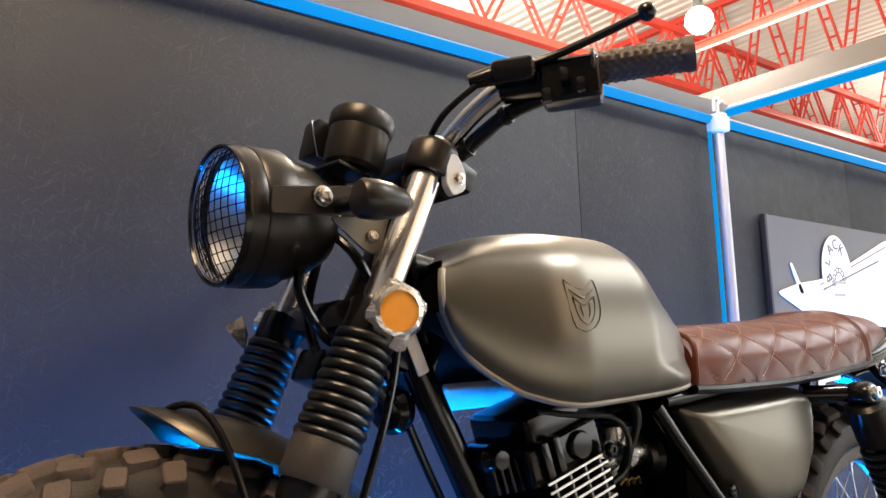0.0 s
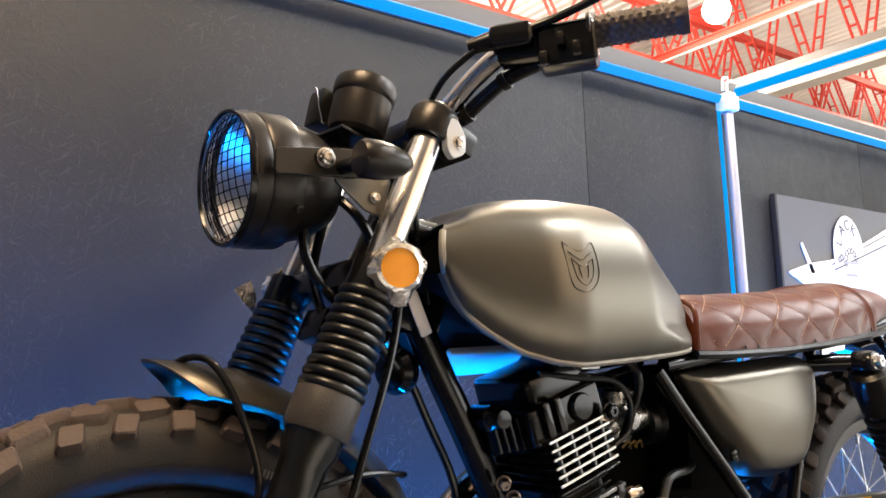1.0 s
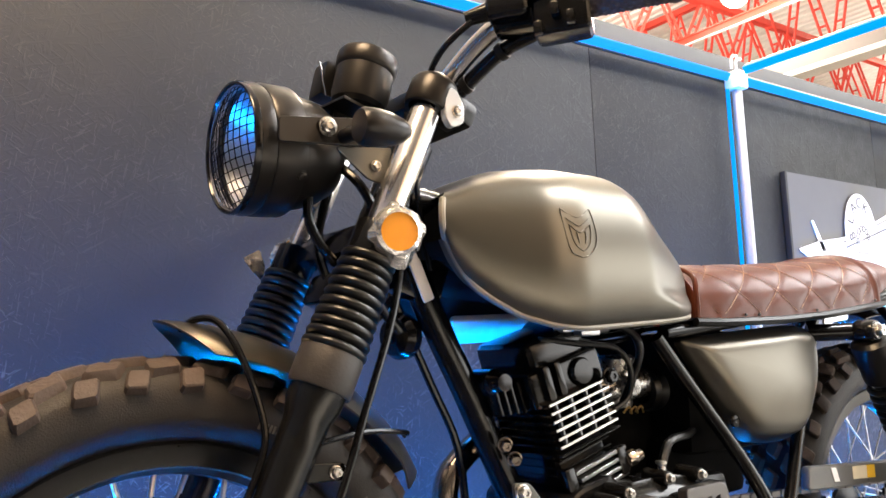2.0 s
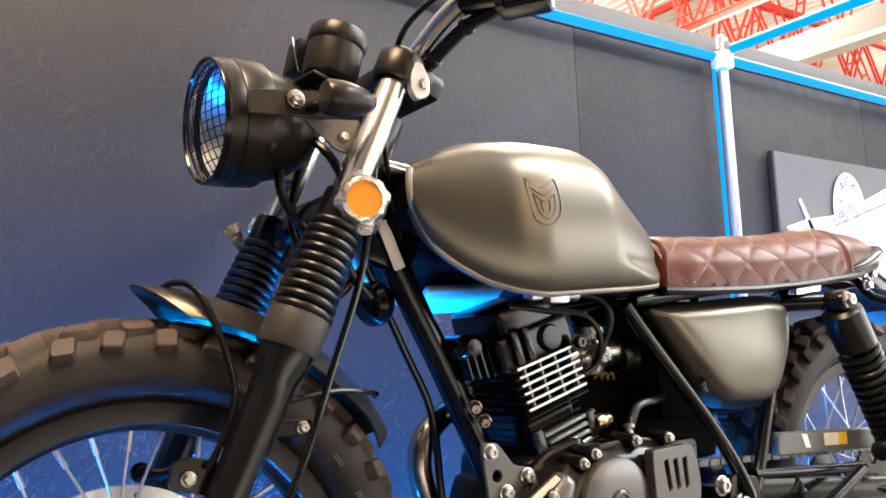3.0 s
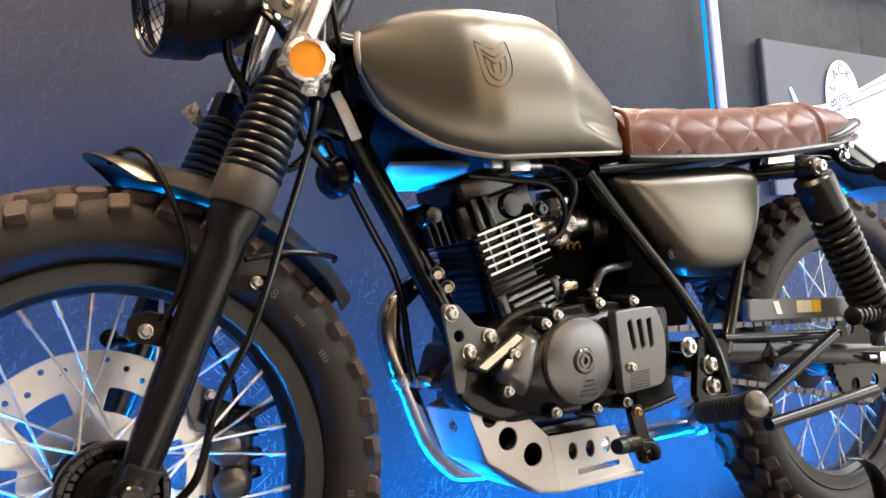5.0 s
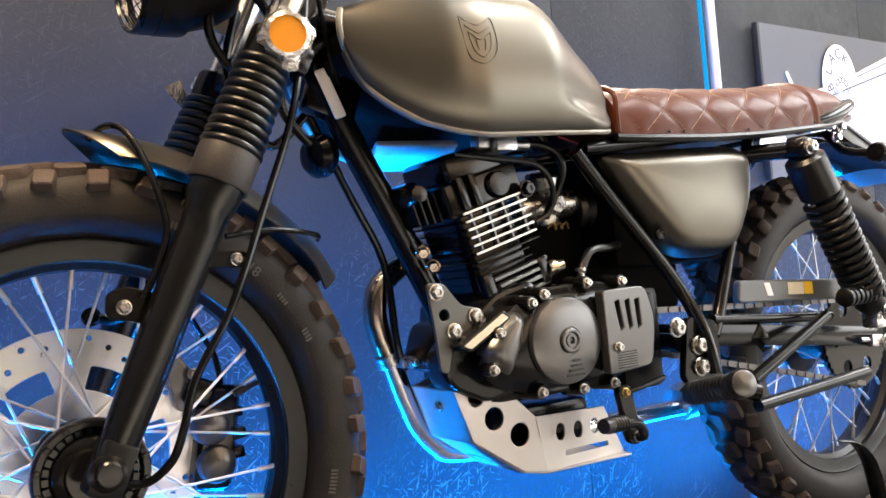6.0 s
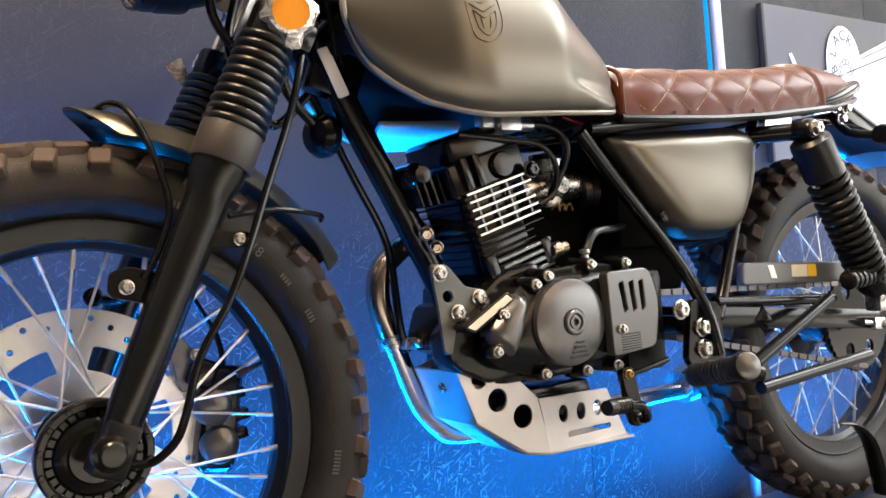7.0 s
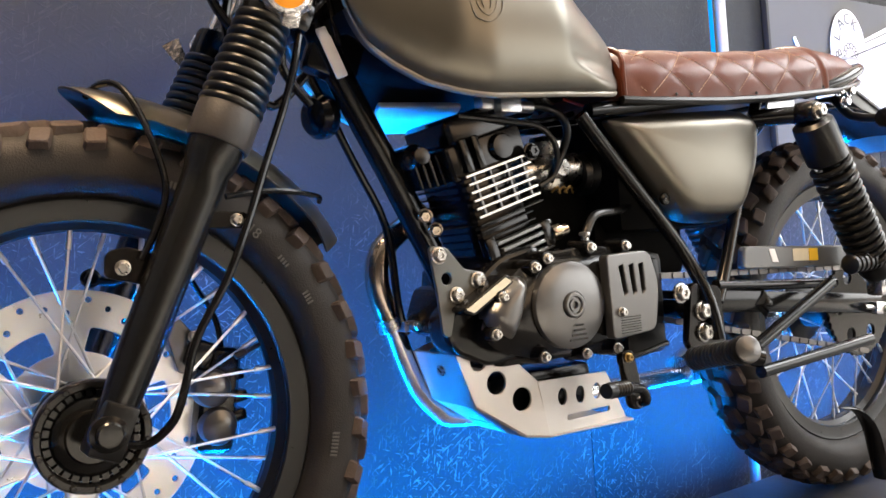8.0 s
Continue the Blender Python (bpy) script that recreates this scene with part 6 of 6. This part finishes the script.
lathe(bm, prof, spin((1.125, -0.155, 0.435), (1.24, -0.165, 0.44)), 22)
part("passenger_peg", bm, M_BOOT, bike, "folded rubber passenger peg")
# curved guard by the rear wheel, axle adjuster and boss on the swingarm
bm = bmesh.new()
tube(bm, [(1.165, -0.095, 0.178), (1.205, -0.10, 0.168), (1.240, -0.10, 0.135), (1.258, -0.10, 0.085), (1.268, -0.10, 0.03)], 0.012, 10, 5, radii=[0.004, 0.012, 0.016, 0.017, 0.015], flat=0.35)
part("lower_guard", bm, M_BLACK, bike, "black curved guard")
bm = bmesh.new()
rbox(bm, (0.05, 0.016, 0.022), Matrix.Translation((1.275, -0.118, 0.345)) @ Matrix.Rotation(radians(6.5), 4, "Y"), 0.004)
tube(bm, [(1.225, -0.118, 0.352), (1.31, -0.118, 0.342)], 0.0045, 8)
part("axle_adjuster", bm, M_CHROME, bike, "bright chain adjuster")
bolt("axle_nut_rear", (1.292, -0.125, 0.341), (0, -1, 0), 0.012, 0.014, M_STEEL, bike)
bm = bmesh.new()
lathe(bm, [(0, 0), (0.022, 0), (0.020, 0.004), (0.006, 0.012), (0, 0.013)], spin((0.965, -0.108, 0.386), (0.965, -1, 0.386)), 4)
part("swingarm_boss", bm, M_BLACK, bike)
bolt("shock_nut_lower", (1.225, -0.168, 0.402), (0, -1, 0), 0.011, 0.014, M_CHROME, bike)
bm = bmesh.new()
rbox(bm, (0.03, 0.03, 0.05), Matrix.Translation((1.225, -0.145, 0.398)), 0.008)
part("shock_lug", bm, M_CHROME, bike, "polished lower shock lug")
# rear loop, indicator
bm = bmesh.new()
tube(bm, [(1.12, -0.105, 0.735), (1.20, -0.118, 0.757), (1.28, -0.105, 0.785), (1.325, -0.06, 0.795), (1.335, 0, 0.797), (1.325, 0.06, 0.795), (1.28, 0.105, 0.785), (1.20, 0.118, 0.757), (1.12, 0.105, 0.735)], 0.011, 14, 4)
part("rear_loop", bm, M_BLACK, bike, "black rear frame loop")
for side in (-1, 1):
    c = Vector((1.255, 0.165 * side, 0.685))
    bm = bmesh.new()
    lathe(bm, [(0, -0.012), (0.016, -0.011), (0.0185, -0.006), (0.0188, 0.012), (0.017, 0.028), (0.013, 0.046), (0.007, 0.058), (0, 0.062)], spin(c, c + Vector((1, 0, -0.05))), 28)
    ind = part("rear_indicator", bm, M_BLACK, bike, "black bullet-shaped indicator")
    bm = bmesh.new()
    tube(bm, [c, (1.26, 0.10 * side, 0.70), (1.26, 0.07 * side, 0.74)], 0.008, 12, 3)
    part("stalk", bm, M_SATIN, ind)
bm = bmesh.new()
rows = []
for i in range(25):
    a = radians(102 - 44 * i / 24)
    rows.append([bm.verts.new(REAR + Vector((math.cos(a) * (0.392 - 0.018 * abs(s) ** 2.5), 0.072 * s, math.sin(a) * (0.392 - 0.018 * abs(s) ** 2.5)))) for s in (k / 5 - 1 for k in range(11))])
for r0, r1 in zip(rows, rows[1:]):
    for k in range(10):
        bm.faces.new((r0[k], r0[k + 1], r1[k + 1], r1[k]))
bmesh.ops.recalc_face_normals(bm, faces=bm.faces)
bmesh.ops.solidify(bm, geom=bm.faces[:], thickness=0.003)
part("rear_mudguard", bm, M_BLACK, bike, "black rear mudguard")


# number plate hanger behind the seat
bm = bmesh.new()
rbox(bm, (0.25, 0.13, 0.006), Matrix.Translation((1.46, 0.0, 0.705)) @ Matrix.Rotation(radians(24), 4, "Y"), 0.002)
rbox(bm, (0.10, 0.012, 0.03), Matrix.Translation((1.37, -0.055, 0.735)) @ Matrix.Rotation(radians(24), 4, "Y"), 0.003)
part("plate_hanger", bm, M_GUARD, bike, "grey plastic plate hanger")


# front mudguard
def mudguard():
    bm = bmesh.new()
    nu, nv = 40, 14
    rows = []
    for i in range(nu + 1):
        t = i / nu
        w = 0.061 * min(1.0, 0.88 + 2.0 * t, 0.60 + 2.8 * (1 - t))
        row = []
        for j in range(nv + 1):
            s = 2 * j / nv - 1
            front = 90 - 8 * abs(s) ** 2
            a = radians(front + (31 - front) * t)
            r = 0.350 - 0.033 * abs(s) ** 2.2
            lift = 0.004 * (1 - t) ** 3
            row.append(FRONT + Vector((math.cos(a) * (r + lift), w * s, math.sin(a) * (r + lift))))
        rows.append(row)
    vs = [[bm.verts.new(p) for p in r] for r in rows]
    for i in range(nu):
        for j in range(nv):
            bm.faces.new((vs[i][j], vs[i][j + 1], vs[i + 1][j + 1], vs[i + 1][j]))
    bmesh.ops.recalc_face_normals(bm, faces=bm.faces)
    bmesh.ops.solidify(bm, geom=bm.faces[:], thickness=0.0025)
    return fpart("front_mudguard", bm, M_TANK, None, "short satin khaki front mudguard", 60)


guard = mudguard()
bm = bmesh.new()
tube(bm, [(0.133, -0.085, 0.590), (0.19, -0.075, 0.596), (0.245, -0.06, 0.590), (0.258, -0.04, 0.585)], 0.0032, 8, 4)
fpart("mudguard_stay", bm, M_BLACK, guard)
bm = bmesh.new()
tube(bm, [(0.133, 0.085, 0.590), (0.19, 0.075, 0.596), (0.245, 0.06, 0.590), (0.258, 0.04, 0.585)], 0.0032, 8, 4)
fpart("mudguard_stay", bm, M_BLACK, guard)
# brake hose over the mudguard
bm = bmesh.new()
tube(bm, [(0.020, 0.0, 0.706), (0.030, -0.018, 0.715), (0.044, -0.036, 0.713), (0.056, -0.055, 0.690), (0.066, -0.075, 0.65), (0.072, -0.088, 0.612), (0.070, -0.091, 0.588), (0.058, -0.093, 0.558), (0.043, -0.094, 0.531)], 0.0036, 10, 5)
keep(part("brake_hose", bm, M_BLACK, bike, "black brake hose"))
# speedometer cable
bm = bmesh.new()
tube(bm, [(0.262, -0.06, 0.95), (0.250, -0.07, 0.85), (0.226, -0.09, 0.762), (0.205, -0.1, 0.70), (0.168, -0.11, 0.617), (0.142, -0.118, 0.558), (0.116, -0.122, 0.505), (0.082, -0.122, 0.451), (0.067, -0.121, 0.404), (0.056, -0.115, 0.375), (0.036, -0.102, 0.356), (0.018, -0.096, 0.357)], 0.0042, 10, 5)
keep(part("speedometer_cable", bm, M_BLACK, bike, "black speedometer cable"))
bm = bmesh.new()
join(bm, plate(rounded([(0.10, 0.574), (0.144, 0.571), (0.146, 0.557), (0.10, 0.558)], 0.004), 0.006, side_plane(-0.108)))
keep(part("cable_bracket", bm, M_CASE, bike))
keep(bolt("cable_bolt", (0.134, -0.111, 0.564), (0, -1, 0), 0.005, 0.007, M_STEEL, bike))
# clutch cable
bm = bmesh.new()
tube(bm, [(0.283, -0.16, 1.028), (0.262, -0.13, 1.0), (0.264, -0.09, 0.965), (0.27, -0.06, 0.915), (0.283, -0.045, 0.85), (0.30, -0.04, 0.77)], 0.0036, 10, 5)
keep(part("clutch_cable", bm, M_BLACK, bike, "black clutch cable"))
# caliper and bracket behind the fork
bm = bmesh.new()
rbox(bm, (0.046, 0.05, 0.125), Matrix.Translation((0.148, 0.062, 0.362)) @ Matrix.Rotation(radians(10), 4, "Y"), 0.012, 3)
rbox(bm, (0.030, 0.03, 0.034), Matrix.Translation((0.130, 0.045, 0.418)) @ Matrix.Rotation(RAKE, 4, "Y"), 0.008, 3)
for k, z in enumerate((0.412, 0.388, 0.362, 0.340)):
    rbox(bm, (0.022, 0.030, 0.013), Matrix.Translation((0.172 - 0.003 * (k % 2), 0.055, z)) @ Matrix.Rotation(radians(-8), 4, "Y"), 0.003)
cal = fpart("brake_caliper", bm, M_CASE, None, "dark brake caliper")
for x, z in ((0.139, 0.378), (0.143, 0.333)):
    bm = bmesh.new()
    lathe(bm, [(0.0225, 0), (0.0225, 0.010), (0.020, 0.016), (0.012, 0.020), (0, 0.021)], spin((x, 0.044, z), (x, -1, z)), 26)
    part("piston_housing", bm, M_CASE2, cal, "round grey piston housing")
part("caliper_bracket", plate(rounded([(0.092, 0.468), (0.108, 0.466), (0.134, 0.430), (0.136, 0.402), (0.108, 0.398)], 0.006), 0.007, side_plane(0.052), [ring_pts(0.122, 0.432, 0.005, 14)]), M_CASE2, cal)
for x, z in ((0.124, 0.440), (0.132, 0.421)):
    bolt("caliper_bolt", (x, 0.040, z), (0, -1, 0), 0.005, 0.007, M_STEEL, cal)
bm = bmesh.new()
tube(bm, [(0.118, 0.075, 0.54), (0.142, 0.07, 0.49), (0.158, 0.064, 0.455), (0.162, 0.062, 0.42), (0.157, 0.06, 0.40)], 0.0036, 10, 5)
fpart("caliper_hose", bm, M_BLACK, None, "black brake hose")
me = plate(rounded([(0.012, 0.539), (0.03, 0.544), (0.070, 0.531), (0.066, 0.500), (0.03, 0.512), (0.01, 0.517)], 0.006), 0.006, side_plane(-0.085))
fpart("hose_bracket", me, M_CASE)
keep(bolt("hose_bolt", (0.026, -0.09, 0.5245), (0, -1, 0), 0.0055, 0.007, M_STEEL, bike))
# horn
bm = bmesh.new()
lathe(bm, [(0, -0.012), (0.026, -0.012), (0.03, -0.006), (0.03, 0.004), (0.024, 0.012), (0.010, 0.016), (0, 0.017)], spin((0.300, 0.03, 0.70), (-0.9, -0.28, 0.62)), 28)
part("horn", bm, M_BLACK, bike, "gloss black horn")
# fuel tap and hoses
bm = bmesh.new()
rbox(bm, (0.035, 0.03, 0.024), Matrix.Translation((0.528, -0.055, 0.706)), 0.004)
rbox(bm, (0.02, 0.02, 0.018), Matrix.Translation((0.498, -0.05, 0.708)), 0.003)
lathe(bm, [(0, 0), (0.008, 0), (0.008, 0.03), (0, 0.03)], spin((0.55, -0.045, 0.706), (0.7, -0.05, 0.706)), 14)
part("fuel_tap", bm, M_ALU, bike, "cast fuel tap")
bm = bmesh.new()
tube(bm, [(0.575, -0.045, 0.707), (0.60, -0.05, 0.706), (0.625, -0.055, 0.693), (0.634, -0.055, 0.67), (0.626, -0.05, 0.64), (0.60, -0.05, 0.60)], 0.0058, 12, 5)
part("fuel_hose", bm, M_BOOT, bike, "black fuel hose")
bm = bmesh.new()
tube(bm, [(0.51, -0.05, 0.69), (0.56, -0.056, 0.684), (0.62, -0.05, 0.69), (0.66, -0.04, 0.70)], 0.0035, 8, 5)
part("wire", bm, M_BLACK, bike)

# small fittings
part("foil_flap", plate([(0.135, 0.805), (0.156, 0.817), (0.163, 0.796), (0.160, 0.776), (0.148, 0.787)], 0.001, side_plane(0.122), bevel=0.0003), M_FILM, bike, "torn silver foil on the far reflector")
keep(bolt("banjo_bolt", (0.023, 0.072, 0.516), (0, -1, 0), 0.008, 0.012, M_BLACK, bike))
bm = bmesh.new()
tube(bm, [(0.023, 0.075, 0.516), (0.045, 0.072, 0.511), (0.068, 0.07, 0.518)], 0.006, 10, 4)
keep(part("banjo_arm", bm, M_BLACK, bike))
part("tail_bracket", plate(rounded([(1.020, 0.690), (1.024, 0.727), (1.094, 0.731), (1.092, 0.712), (1.045, 0.708)], 0.004), 0.004, side_plane(-0.0995)), M_ALU, bike, "bright metal bracket under the seat")
for x, z in ((1.205, 0.742), (1.222, 0.722), (1.238, 0.742)):
    bolt("tail_bolt", (x, -0.108, z), (0, -1, 0), 0.007, 0.012, M_CHROME, bike)
bm = bmesh.new()
lathe(bm, [(0, 0), (0.010, 0), (0.011, 0.003), (0.011, 0.014), (0.008, 0.016), (0.008, 0.026), (0, 0.027)], spin((0.585, -0.062, 0.524), (0.66, -0.066, 0.538)), 18)
part("oil_union", bm, M_PIPE, bike, "bronze-coloured oil union")
bm = bmesh.new()
lathe(bm, [(0, 0), (0.007, 0), (0.007, 0.010), (0.005, 0.011), (0.005, 0.017), (0.0075, 0.018), (0.0075, 0.022), (0, 0.023)], Matrix.Translation((0.615, -0.095, 0.500)), 14)
part("breather_union", bm, M_STEEL, bike, "bright breather union")
bm = bmesh.new()
tube(bm, [(0.615, -0.095, 0.515), (0.64, -0.09, 0.545), (0.69, -0.08, 0.55), (0.73, -0.06, 0.555)], 0.006, 10, 5)
part("breather_hose", bm, M_BOOT, bike, "black breather hose")
bm = bmesh.new()
tube(bm, [(0.455, -0.05, 0.690), (0.52, -0.058, 0.683), (0.58, -0.06, 0.676), (0.607, -0.06, 0.648), (0.603, -0.058, 0.61), (0.575, -0.056, 0.592)], 0.0042, 10, 5)
part("vent_hose", bm, M_BOOT, bike, "thin black vent hose")
for x, z in ((0.403, 0.560), (0.417, 0.541)):
    bolt("flange_bolt", (x, -0.036, z), (-0.5, -1, -0.2), 0.007, 0.014, M_PIPE, bike)
bm = bmesh.new()
tube(bm, [(0.640, -0.045, 0.72), (0.675, -0.075, 0.700), (0.69, -0.092, 0.704)], 0.0018, 6, 4)
part("red_lead", bm, M_REDWIRE, bike, "thin red wire")
# sleeved loom under the handlebar
bm = bmesh.new()
tube(bm, [(0.352, -0.185, 1.020), (0.336, -0.150, 1.010), (0.325, -0.122, 0.994), (0.313, -0.090, 0.972), (0.300, -0.06, 0.948)], 0.0085, 12, 5)
keep(part("bar_loom", bm, M_BLACK, bike, "black sleeved loom"))
for p in ((0.334, -0.148, 1.008), (0.317, -0.102, 0.980)):
    bm = bmesh.new()
    lathe(bm, [(0.0085, -0.004), (0.0108, -0.004), (0.0108, 0.004), (0.0085, 0.004)], spin(p, Vector(p) + Vector((0.012, -0.04, 0.016))), 16)
    keep(part("cable_tie", bm, M_SATIN, bike))


# the frame sits low on its springs: all parts not placed by their final numbers settle towards seat height
SQUAT, LEVEL = 0.9585, 0.62
SHIFT = {"engine_case": -0.011}
for ob in bike.children:
    if ob.name in PLACED:
        continue
    zs = [v.co.z for v in ob.data.vertices]
    lo, hi = min(zs), max(zs)
    if hi - lo < 0.03:
        settle = Matrix.Translation((0, 0, ((lo + hi) / 2 - LEVEL) * (SQUAT - 1)))
    else:
        settle = Matrix.Translation((SHIFT.get(ob.name, 0.0), 0, LEVEL * (1 - SQUAT))) @ Matrix.Diagonal((1, 1, SQUAT, 1))
    ob.matrix_local = settle @ ob.matrix_local
